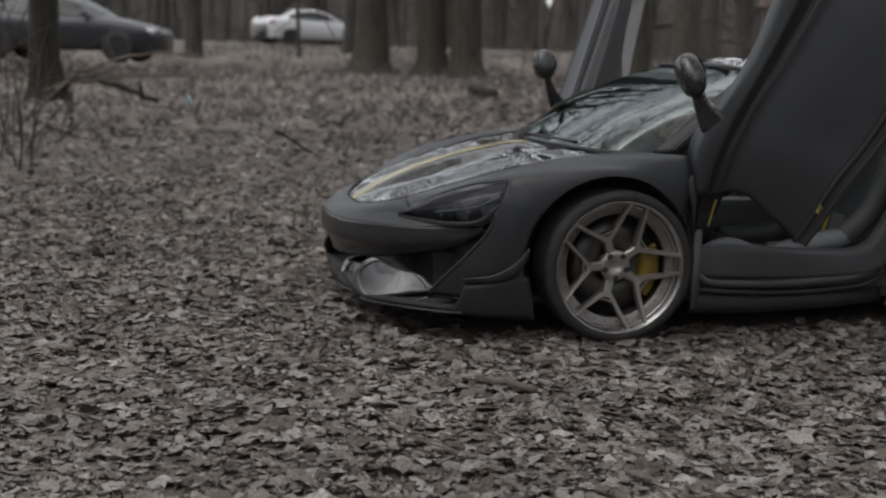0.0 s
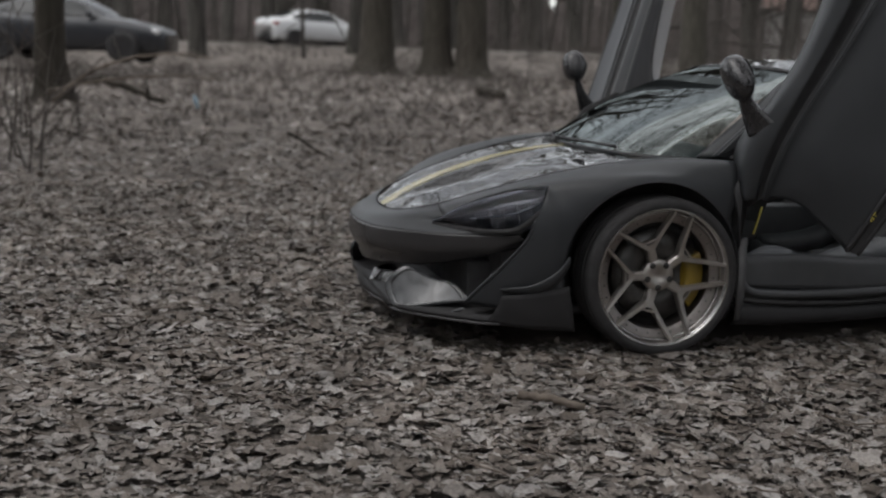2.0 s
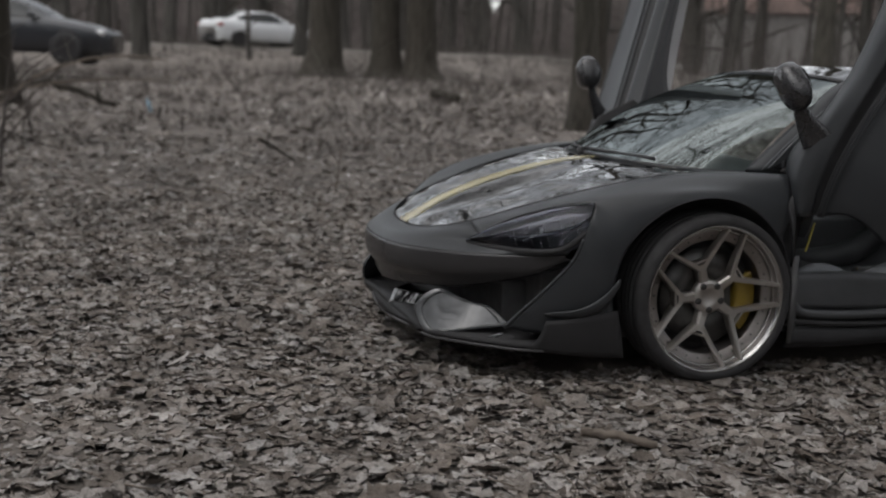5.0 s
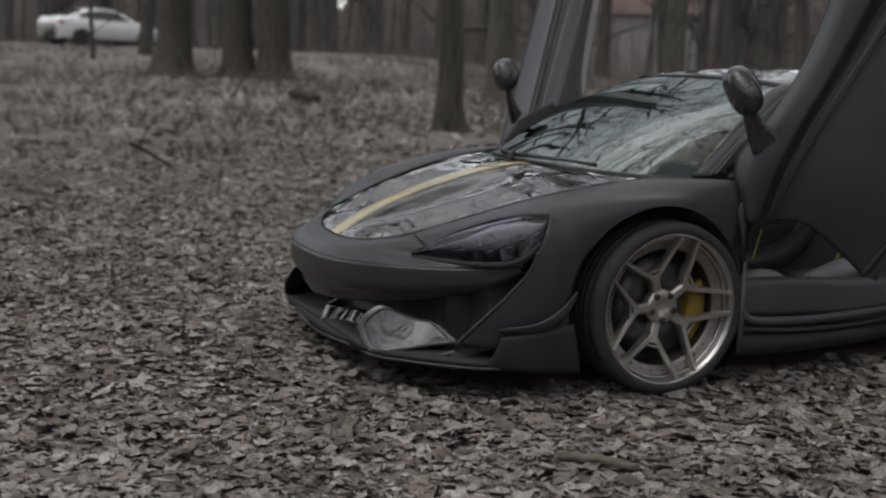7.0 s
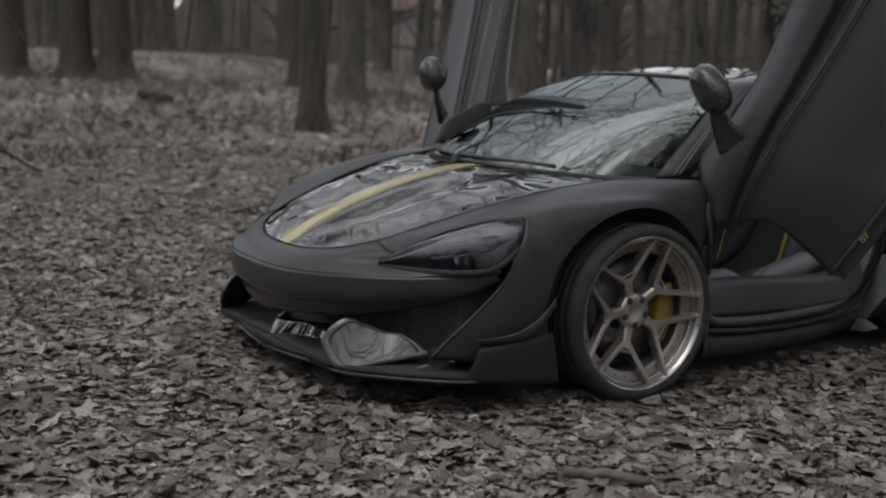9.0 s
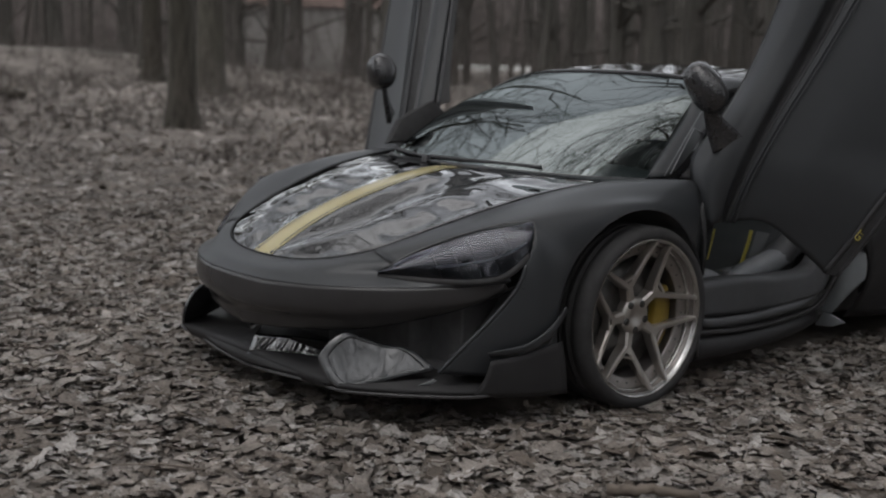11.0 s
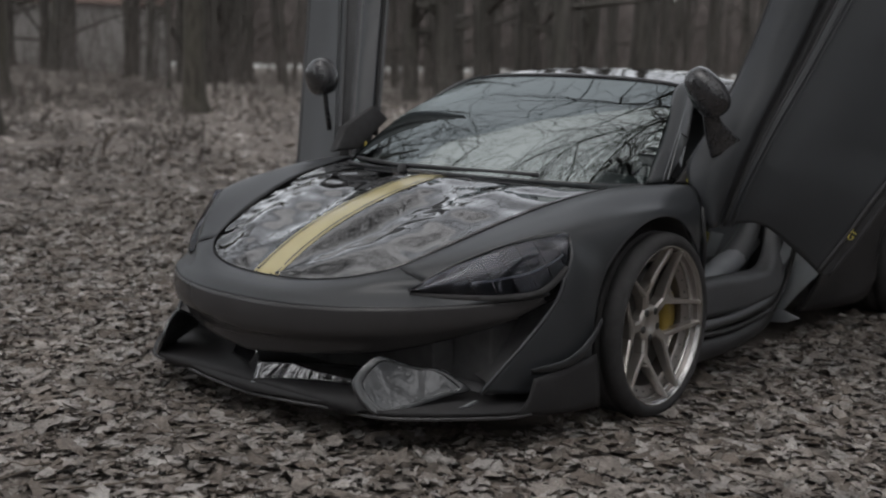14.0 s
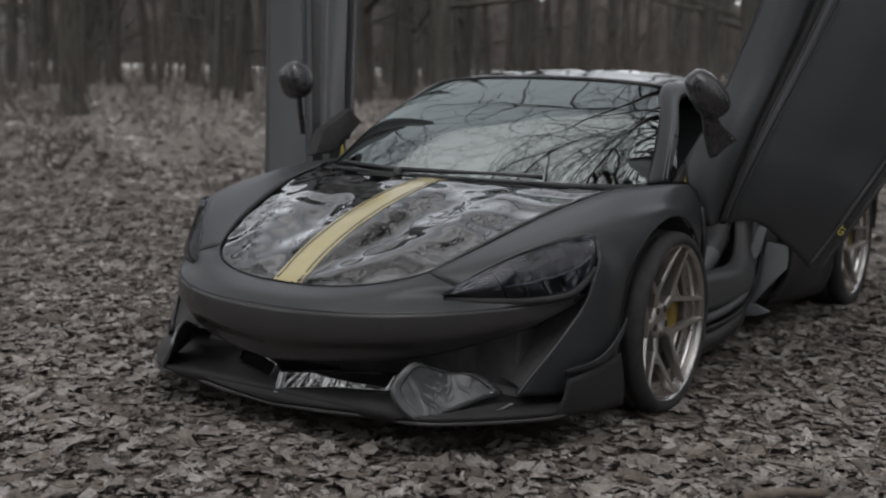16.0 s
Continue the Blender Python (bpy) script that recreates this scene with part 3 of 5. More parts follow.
# ---- wheels ----
def wheel(x, y, r_tyre, width, name_label):
    s = 1 if x > 0 else -1
    c = (x - s * width / 2, y, AXLE - 0.008 + (r_tyre - 0.325))
    w = width / 2
    lipp = [(0.282, w - 0.004), (0.285, w + 0.003), (0.281, w + 0.006), (0.274, w + 0.003), (0.272, w - 0.010), (0.270, w - 0.012)]
    rim = part("wheel", lathe([(r, s * a) for r, a in lipp], c, 72), LIP, car, "polished alloy wheel with bronze spokes")
    part("lip_groove", lathe([(r, s * a) for r, a in [(0.270, w - 0.012), (0.267, w - 0.022), (0.264, w - 0.026)]], c, 64), BARREL, rim, "dull groove behind the lip")
    part("lip_step", lathe([(r, s * a) for r, a in [(0.264, w - 0.026), (0.260, w - 0.025), (0.258, w - 0.030), (0.256, w - 0.042)]], c, 64), LIP, rim, "polished inner step")
    part("barrel", lathe([(r, s * a) for r, a in [(0.221, w - 0.052), (0.220, w - 0.066), (0.222, w - 0.1), (0.222, -w + 0.02), (0.272, -w)]], c, 56), BARREL, rim, "dark wheel barrel")
    part("rim_flange", lathe([(r, s * a) for r, a in [(0.256, w - 0.041), (0.252, w - 0.044), (0.226, w - 0.046), (0.221, w - 0.054)]], c, 64), FLANGE, rim, "bolted bronze flange")
    rt = r_tyre
    tp = [(0.278, w + 0.001), (0.287, w + 0.010), (0.297, w + 0.013), (rt - 0.012, w + 0.006), (rt - 0.003, w - 0.006), (rt, w - 0.022)]
    g = [(rt, w - 0.05), (rt - 0.007, w - 0.052), (rt - 0.007, w - 0.062), (rt, w - 0.064), (rt + 0.001, 0.022), (rt - 0.007, 0.02), (rt - 0.007, 0.008), (rt + 0.001, 0.006)]
    tp += g + [(r, -a) for r, a in reversed(g)] + [(r, -a) for r, a in reversed(tp)]
    part("tyre", lathe([(r, s * a) for r, a in tp], c, 80), RUBBER, rim, "black low-profile tyre")
    part("brake_disc", lathe([(0.06, s * (w - 0.10)), (0.06, s * (w - 0.09)), (0.19, s * (w - 0.09)), (0.19, s * (w - 0.12)), (0.06, s * (w - 0.12))], c, 56), STEEL, rim, "grey brake disc")
    part("barrel_back", lathe([(0.02, s * (w - 0.15)), (0.222, s * (w - 0.15)), (0.222, s * (w - 0.16))], c, 40), VOID, rim, "dark inside of the wheel")
    # caliper on the trailing side
    bm = bmesh.new()
    grid = []
    for rr, d in ((0.125, 0.075), (0.13, 0.066), (0.165, 0.062), (0.2, 0.066), (0.207, 0.08), (0.21, 0.13), (0.12, 0.13)):
        grid.append([(c[0] + s * (w - d), c[1] - rr * math.cos(t), c[2] + rr * math.sin(t)) for t in np.linspace(radians(-42), radians(26), 18)])
    bm = sheet(grid)
    bmesh.ops.holes_fill(bm, edges=bm.edges, sides=0)
    cal = part("caliper", bm, CALIPER, rim, "yellow brake caliper")
    hub_x = w - 0.050
    part("hub", lathe([(0.0, s * (hub_x - 0.006)), (0.022, s * (hub_x - 0.006)), (0.027, s * hub_x), (0.045, s * (hub_x + 0.001)), (0.062, s * (hub_x - 0.002)), (0.068, s * (hub_x - 0.012)), (0.062, s * (hub_x - 0.06))], c, 40), RIM, rim, "bronze wheel centre")
    for k in range(5):
        a = radians(72 * k + 54)
        part("wheel_bolt", lathe([(0.0, s * (hub_x + 0.001)), (0.007, s * (hub_x + 0.003)), (0.0085, s * (hub_x + 0.001)), (0.013, s * (hub_x + 0.0025)), (0.014, s * (hub_x - 0.012))], (c[0], c[1] + 0.050 * math.cos(a), c[2] + 0.050 * math.sin(a)), 14), STEEL, rim)
    # five forked spokes: a stem from the hub, then two arms to the rim
    depth = lambda r: hub_x - 0.004 + 0.050 * max(0, (r - 0.06) / 0.2) ** 1.4
    for k in range(5):
        a0 = radians(72 * k + 70)
        bm = bmesh.new()

        def bar(path, w0, w1, d0, d1):
            secs = []
            n = len(path)
            for i, (r, a) in enumerate(path):
                r2, a2 = path[min(i + 1, n - 1)]
                r1, a1 = path[max(i - 1, 0)]
                dy, dz = r2 * math.cos(a2) - r1 * math.cos(a1), r2 * math.sin(a2) - r1 * math.sin(a1)
                L = math.hypot(dy, dz)
                ny, nz = -dz / L, dy / L
                u = i / (n - 1)
                wd, dp = w0 + (w1 - w0) * u, d0 + (d1 - d0) * u
                py, pz, px = r * math.cos(a), r * math.sin(a), depth(r)
                secs.append([bm.verts.new((c[0] + s * (px + q), c[1] + py + ny * k2 * wd, c[2] + pz + nz * k2 * wd)) for k2, q in ((-1, -dp), (-1, -0.006), (-0.62, 0.001), (0.62, 0.001), (1, -0.006), (1, -dp))])
            for p, q in zip(secs, secs[1:]):
                for m in range(6):
                    bm.faces.new((p[m], p[(m + 1) % 6], q[(m + 1) % 6], q[m]))
            bm.faces.new(secs[0])
            bm.faces.new(secs[-1][::-1])

        def line(r0, b0, r1, b1, n):
            p, q = (np.array([r * math.cos(a0 + radians(b)), r * math.sin(a0 + radians(b))]) for r, b in ((r0, b0), (r1, b1)))
            return [(math.hypot(*(p + (q - p) * t)), math.atan2(*((p + (q - p) * t)[::-1]))) for t in np.linspace(0, 1, n)]

        bar(line(0.045, 0, 0.136, 0, 4), 0.021, 0.0155, 0.05, 0.045)
        bar(line(0.118, -3, 0.272, -28, 6), 0.0120, 0.0072, 0.045, 0.03)
        bar(line(0.118, 3, 0.272, 28, 6), 0.0120, 0.0072, 0.045, 0.03)
        bar(line(0.152, -10, 0.152, 10, 4), 0.005, 0.005, 0.03, 0.03)
        bmesh.ops.recalc_face_normals(bm, faces=bm.faces)
        part("spoke", bm, RIM, rim, "forked bronze spoke", smooth=False)
    for k in range(30):
        a = radians(12 * k + 3)
        part("rim_bolt", lathe([(0.0, s * (w - 0.040)), (0.0034, s * (w - 0.041)), (0.004, s * (w - 0.048))], (c[0], c[1] + 0.239 * math.cos(a), c[2] + 0.239 * math.sin(a)), 6), STEEL, rim)


for x in (-TRACK, TRACK):
    wheel(x * 1.008, -0.038, 0.325, 0.212, "front")
    wheel(x, -WHEELBASE, 0.340, 0.28, "rear")


# ---- cabin ----
WS_LOW = [(0, 0.06, 0.772), (0.25, 0.05, 0.772), (0.48, -0.005, 0.77), (0.64, -0.10, 0.768), (0.735, -0.245, 0.766)]
WS_TOP = [(0, -0.70, 1.150), (0.2, -0.71, 1.147), (0.37, -0.735, 1.140), (0.48, -0.765, 1.130), (0.545, -0.80, 1.118)]
ws_mid = [tuple(0.5 * (np.array(p) + q) + [0.02 * min(1, p[0] / 0.5), 0.02, 0.03]) for p, q in zip(WS_LOW, np.array(WS_TOP))]
g = surface([WS_LOW, ws_mid, WS_TOP], 20, 26)
ws_full = np.concatenate([g[:, ::-1] * [-1, 1, 1], g[:, 1:]], axis=1)
screen = part("windscreen", sheet(ws_full), GLASS, car, "curved tinted windscreen")
band = np.concatenate([ws_full[0:1] + [0, 0.012, -0.002], ws_full[0:1] + [0, -0.004, 0.004]])
part("lower_band", sheet(band), SATIN, screen, "black lower screen band")

ROOF = [WS_TOP, [(0, -1.05, 1.188), (0.2, -1.06, 1.185), (0.37, -1.08, 1.172), (0.5, -1.1, 1.148), (0.575, -1.12, 1.118)],
        [(0, -1.5, 1.176), (0.2, -1.5, 1.172), (0.37, -1.5, 1.157), (0.5, -1.5, 1.13), (0.585, -1.5, 1.085)],
        [(0, -2.1, 1.06), (0.2, -2.1, 1.055), (0.37, -2.1, 1.035), (0.5, -2.1, 1.0), (0.6, -2.1, 0.94)],
        [(0, -2.85, 0.88), (0.2, -2.85, 0.88), (0.37, -2.85, 0.875), (0.55, -2.85, 0.86), (0.7, -2.85, 0.83)]]
g = surface(ROOF, 30, 22)
roof = thicken(part("roof", sheet(np.concatenate([g[:, ::-1] * [-1, 1, 1], g[:, 1:]], axis=1)), GLOSS, car, "gloss black roof"), 0.012)
part("rear_deck", sheet(surface([[(-0.9, -1.9, 0.72), (0, -1.9, 0.74), (0.9, -1.9, 0.72)], [(-0.93, -2.5, 0.82), (0, -2.6, 0.86), (0.93, -2.5, 0.82)], [(-0.86, -3.3, 0.80), (0, -3.4, 0.84), (0.86, -3.3, 0.80)], [(-0.84, -3.42, 0.3), (0, -3.5, 0.3), (0.84, -3.42, 0.3)]], 20, 20)), MATTE, car, "matte black rear deck")


def cabin_side(s):
    pil = [[(0.737, -0.25, 0.768), (0.655, -0.52, 0.955), (0.548, -0.80, 1.120), (0.578, -1.12, 1.120), (0.588, -1.5, 1.088)],
           [(0.768, -0.30, 0.772), (0.685, -0.56, 0.96), (0.585, -0.82, 1.112), (0.602, -1.12, 1.105), (0.612, -1.5, 1.07)],
           [(0.760, -0.42, 0.76), (0.69, -0.62, 0.935), (0.60, -0.86, 1.085), (0.615, -1.12, 1.075), (0.63, -1.5, 1.03)]]
    pillar = thicken(part("a_pillar", sheet(surface(pil, 9, 40), s), MATTE, car, "matte black screen pillar"), 0.02)
    part("door_seal", tube([(s * x, y, z) for x, y, z in pil[2]], 0.010, 8, 40), RUBBER, pillar, "rubber door seal")
    part("pillar_strip", tube([(s * (x + 0.004), y, z + 0.003) for x, y, z in pil[0][:3]], 0.005, 6, 24), GLOSS, pillar)
    part("pillar_line", tube([(s * (x + 0.006), y, z + 0.006) for x, y, z in pil[1][:3]], 0.0028, 6, 24), GREYTRIM, pillar, "thin pale trim line")
    part("quarter_light", prism([(0.775, -0.33, 0.785), (0.70, -0.545, 0.945), (0.705, -0.60, 0.925), (0.785, -0.41, 0.785)], 0.006, 0.001, s), GLOSS, car, "small black corner window")
    part("quarter_light_edge", tube([(s * (x + 0.004), y + 0.003, z) for x, y, z in ((0.778, -0.328, 0.785), (0.703, -0.543, 0.948), (0.708, -0.60, 0.925))], 0.003, 6), GREYTRIM, pillar, "thin pale trim line")
    # front jamb and scuttle side
    part("door_jamb", prism([(0.80, -0.37, 0.755), (0.83, -0.385, 0.5), (0.83, -0.40, 0.2), (0.72, -0.44, 0.2), (0.66, -0.46, 0.5), (0.70, -0.42, 0.755)], 0.03, 0.006, s), SATIN, car, "black door jamb")
    part("hinge_arm", tube([(s * 0.80, -0.39, 0.56), (s * 0.87, -0.43, 0.60), (s * 0.93, -0.46, 0.66)], 0.018, 10, 10), SATIN, car, "black door hinge arm")
    part("hinge_cover", prism([(0.835, -0.400, 0.835), (0.822, -0.400, 0.775), (0.850, -0.400, 0.765)], 0.010, 0.002, s), BADGE, car, "yellow hinge cover")
    part("hinge_strut", prism([(0.880, -0.487, 0.582), (0.858, -0.507, 0.578), (0.858, -0.476, 0.464), (0.873, -0.462, 0.466)], 0.004, 0.001, s), BADGE, car, "yellow door hinge strut")
    # carbon tub side with padded top
    tub = [[(0.70, -0.42, 0.35), (0.72, -0.75, 0.352), (0.715, -1.05, 0.335), (0.70, -1.32, 0.35), (0.66, -1.46, 0.50)],
           [(0.80, -0.42, 0.355), (0.815, -0.75, 0.355), (0.805, -1.05, 0.335), (0.77, -1.32, 0.345), (0.70, -1.48, 0.50)],
           [(0.815, -0.42, 0.315), (0.825, -0.75, 0.315), (0.815, -1.05, 0.30), (0.78, -1.34, 0.32), (0.71, -1.5, 0.47)],
           [(0.82, -0.42, 0.235), (0.83, -0.75, 0.225), (0.82, -1.1, 0.225), (0.79, -1.38, 0.26), (0.72, -1.54, 0.42)]]
    t = thicken(part("sill_inner", sheet(surface(tub, 16, 36), s), LEATHER, car, "black carbon inner sill"), 0.01)
    part("sill_seal", tube([(s * 0.845, -0.41, 0.30), (s * 0.848, -0.47, 0.225), (s * 0.848, -0.62, 0.205), (s * 0.830, -1.0, 0.205), (s * 0.795, -1.26, 0.225), (s * 0.765, -1.41, 0.30), (s * 0.735, -1.53, 0.46), (s * 0.66, -1.64, 0.75)], 0.019, 10, 60), LEATHER, t, "rounded rubber door seal")
    part("sill_step", tube([(s * 0.865, -0.40, 0.19), (s * 0.866, -0.7, 0.168), (s * 0.832, -1.1, 0.168), (s * 0.79, -1.36, 0.20), (s * 0.765, -1.54, 0.36), (s * 0.70, -1.67, 0.7)], 0.010, 8, 50), RUBBER, t)
    part("sill_pad", tube([(s * 0.64, -0.86, 0.29), (s * 0.625, -1.05, 0.325), (s * 0.61, -1.25, 0.36), (s * 0.60, -1.5, 0.42)], [0.02 + 0.035 * math.sin(math.pi * (k + 1) / 27) for k in range(26)], 14, 26), PAD, t, "grey leather seat side")
    part("sill_pad_front", tube([(s * 0.72, -0.52, 0.335), (s * 0.70, -0.64, 0.352), (s * 0.68, -0.80, 0.325)], [0.012 + 0.026 * math.sin(math.pi * (k + 1) / 17) for k in range(16)], 12, 16), PAD, t, "grey leather sill pad")
    sk = [[(0.85, -0.40, 0.165), (0.855, -0.7, 0.15), (0.815, -1.1, 0.15), (0.725, -1.42, 0.155)],
          [(0.875, -0.40, 0.155), (0.871, -0.7, 0.138), (0.828, -1.1, 0.138), (0.735, -1.42, 0.14)],
          [(0.888, -0.40, 0.115), (0.882, -0.7, 0.108), (0.836, -1.1, 0.110), (0.742, -1.42, 0.108)],
          [(0.87, -0.39, 0.085), (0.867, -0.7, 0.083), (0.822, -1.1, 0.088), (0.73, -1.42, 0.09)]]
    skirt = thicken(part("side_skirt", sheet(surface(sk, 14, 30), s), FLANK, car, "matte black side skirt"), 0.01)
    part("skirt_fin", prism([(0.735, -1.475, 0.130), (0.776, -1.47, 0.127), (0.850, -1.465, 0.103), (0.788, -1.465, 0.074), (0.705, -1.465, 0.066)], 0.01, 0.002, s), PALETRIM, skirt, "grey skirt fin")
    part("door_post", prism([(0.780, -1.435, 0.50), (0.815, -1.435, 0.49), (0.796, -1.435, 0.381), (0.731, -1.435, 0.268), (0.702, -1.435, 0.200), (0.692, -1.435, 0.203), (0.733, -1.435, 0.308), (0.749, -1.435, 0.39)], 0.008, 0.002, s), PALETRIM, car, "grey satin post behind the door opening")
    # front face of the rear quarter and the flank behind it
    part("quarter_face", prism([(0.800, -1.515, 0.415), (0.905, -1.515, 0.41), (0.898, -1.515, 0.300), (0.816, -1.51, 0.207), (0.754, -1.505, 0.122), (0.70, -1.505, 0.129), (0.768, -1.51, 0.277)], 0.012, 0.003, s), PALETRIM, car, "grey satin panel behind the door opening")
    fl = [[(0.80, -1.50, 0.60), (0.84, -1.8, 0.78), (0.92, -2.3, 0.80), (0.93, -2.6, 0.80), (0.88, -3.2, 0.76)],
          [(0.90, -1.50, 0.44), (0.91, -1.75, 0.6), (0.96, -2.25, 0.70), (0.965, -2.55, 0.71), (0.92, -3.15, 0.6)],
          [(0.895, -1.535, 0.285), (0.90, -1.78, 0.36), (0.945, -2.13, 0.42), (0.955, -2.16, 0.5), (0.93, -2.2, 0.55)],
          [(0.80, -1.53, 0.115), (0.88, -1.8, 0.115), (0.92, -2.05, 0.13), (0.935, -2.12, 0.2), (0.945, -2.13, 0.28)]]
    thicken(part("rear_flank", sheet(surface(fl, 16, 24), s), FLANK, car, "matte black rear flank with a dark intake"), 0.01)
    part("flank_intake", block((min(s * 0.60, s * 0.82), -2.1, 0.12), (max(s * 0.60, s * 0.82), -1.62, 0.7), 0.02), VOID, car, "black side intake")


both(cabin_side)

# cowl, wipers
part("cowl", sheet(surface([[(-0.70, -0.07, 0.752), (-0.45, 0.05, 0.757), (0, 0.10, 0.758), (0.45, 0.05, 0.757), (0.70, -0.07, 0.752)], [(-0.71, -0.16, 0.758), (-0.45, -0.02, 0.762), (0, 0.04, 0.764), (0.45, -0.02, 0.762), (0.71, -0.16, 0.758)]], 4, 40)), SATIN, car, "black cowl below the screen")
for pts in ([(0.18, 0.055, 0.785), (0.32, 0.035, 0.79), (0.55, -0.06, 0.79)], [(0.19, 0.04, 0.788), (-0.15, 0.03, 0.79), (-0.42, -0.01, 0.79)]):
    wp = part("wiper_arm", tube(pts, 0.008, 8, 16), SATIN, car, "black wiper arm")
    part("wiper_blade", tube([(x, y - 0.012, z - 0.006) for x, y, z in pts], 0.005, 6, 16), RUBBER, wp)
part("wiper_pivot", lathe([(0.0, 0.03), (0.016, 0.028), (0.02, 0.0)], (0.19, 0.06, 0.762), 16, "z"), SATIN, car)

# interior: dashboard, wheel, seats, rear bulkhead
part("dashboard", sheet(surface([[(-0.68, -0.20, 0.745), (0, -0.10, 0.755), (0.68, -0.20, 0.745)], [(-0.66, -0.50, 0.765), (0, -0.52, 0.785), (0.66, -0.50, 0.765)], [(-0.64, -0.66, 0.70), (0, -0.70, 0.70), (0.64, -0.66, 0.70)], [(-0.62, -0.62, 0.48), (0, -0.66, 0.46), (0.62, -0.62, 0.48)]], 14, 16)), LEATHER, car, "black leather dashboard")
bm = bmesh.new()
tube_mesh(bm, [(-0.34 + 0.17 * math.cos(t), -0.83 - 0.06 * math.sin(t), 0.70 + 0.16 * math.sin(t)) for t in np.linspace(0, 2 * math.pi, 33)], 0.016, 8)
sw = part("steering_wheel", bm, LEATHER, car, "black steering wheel")
part("wheel_boss", block((-0.40, -0.83, 0.66), (-0.28, -0.78, 0.74), 0.02), SATIN, sw)
for x in (-0.36, 0.36):
    st = part("seat", sheet(surface([[(x - 0.24, -0.85, 0.30), (x, -0.83, 0.27), (x + 0.24, -0.85, 0.30)], [(x - 0.26, -1.25, 0.28), (x, -1.25, 0.20), (x + 0.26, -1.25, 0.28)], [(x - 0.26, -1.42, 0.45), (x, -1.48, 0.4), (x + 0.26, -1.42, 0.45)], [(x - 0.24, -1.55, 0.8), (x, -1.6, 0.8), (x + 0.24, -1.55, 0.8)], [(x - 0.13, -1.62, 1.0), (x, -1.64, 1.02), (x + 0.13, -1.62, 1.0)]], 22, 14)), LEATHER, car, "black bucket seat")
    thicken(st, 0.06)
    for d in (-0.235, 0.235):
        part("seat_bolster", tube([(x + d, -0.9, 0.31), (x + d, -1.2, 0.33), (x + d * 1.05, -1.4, 0.47), (x + d, -1.5, 0.75)], [0.03 + 0.03 * math.sin(math.pi * min(1, k / 19 + 0.1)) for k in range(20)], 10, 20), LEATHER, st)
    if x < 0:
        part("seat_stripe", tube([(-0.435, -1.262, 0.31), (-0.445, -1.285, 0.39), (-0.452, -1.302, 0.47)], 0.008, 8, 10), BADGE, st, "yellow stripe on the seat")
        part("seat_side_panel", prism([(-0.455, -1.285, 0.35), (-0.470, -1.312, 0.47), (-0.515, -1.352, 0.46), (-0.492, -1.318, 0.355)], 0.01, 0.002), GREYTRIM, st, "grey panel on the seat")
    part("seat_stitch", tube([(x - 0.245, -0.9, 0.345), (x - 0.25, -1.2, 0.37), (x - 0.255, -1.4, 0.52)], 0.003, 6, 16), CALIPER, st, "yellow stitching")
part("rear_bulkhead", block((-0.66, -1.72, 0.2), (0.66, -1.66, 1.0), 0.02), LEATHER, car, "black rear bulkhead")
part("cabin_floor", block((-0.72, -1.7, 0.15), (0.72, -0.2, 0.2), 0.01), VOID, car)
part("centre_console", block((-0.09, -1.4, 0.2), (0.09, -0.62, 0.48), 0.03), LEATHER, car)
mirror_in = part("interior_mirror", block((-0.06 - 0.10, -0.60, 0.985), (-0.06 + 0.10, -0.57, 1.035), 0.012), SATIN, car, "black interior mirror")
part("mirror_stem", tube([(-0.06, -0.59, 1.02), (-0.06, -0.64, 1.10)], 0.008, 8), SATIN, mirror_in)


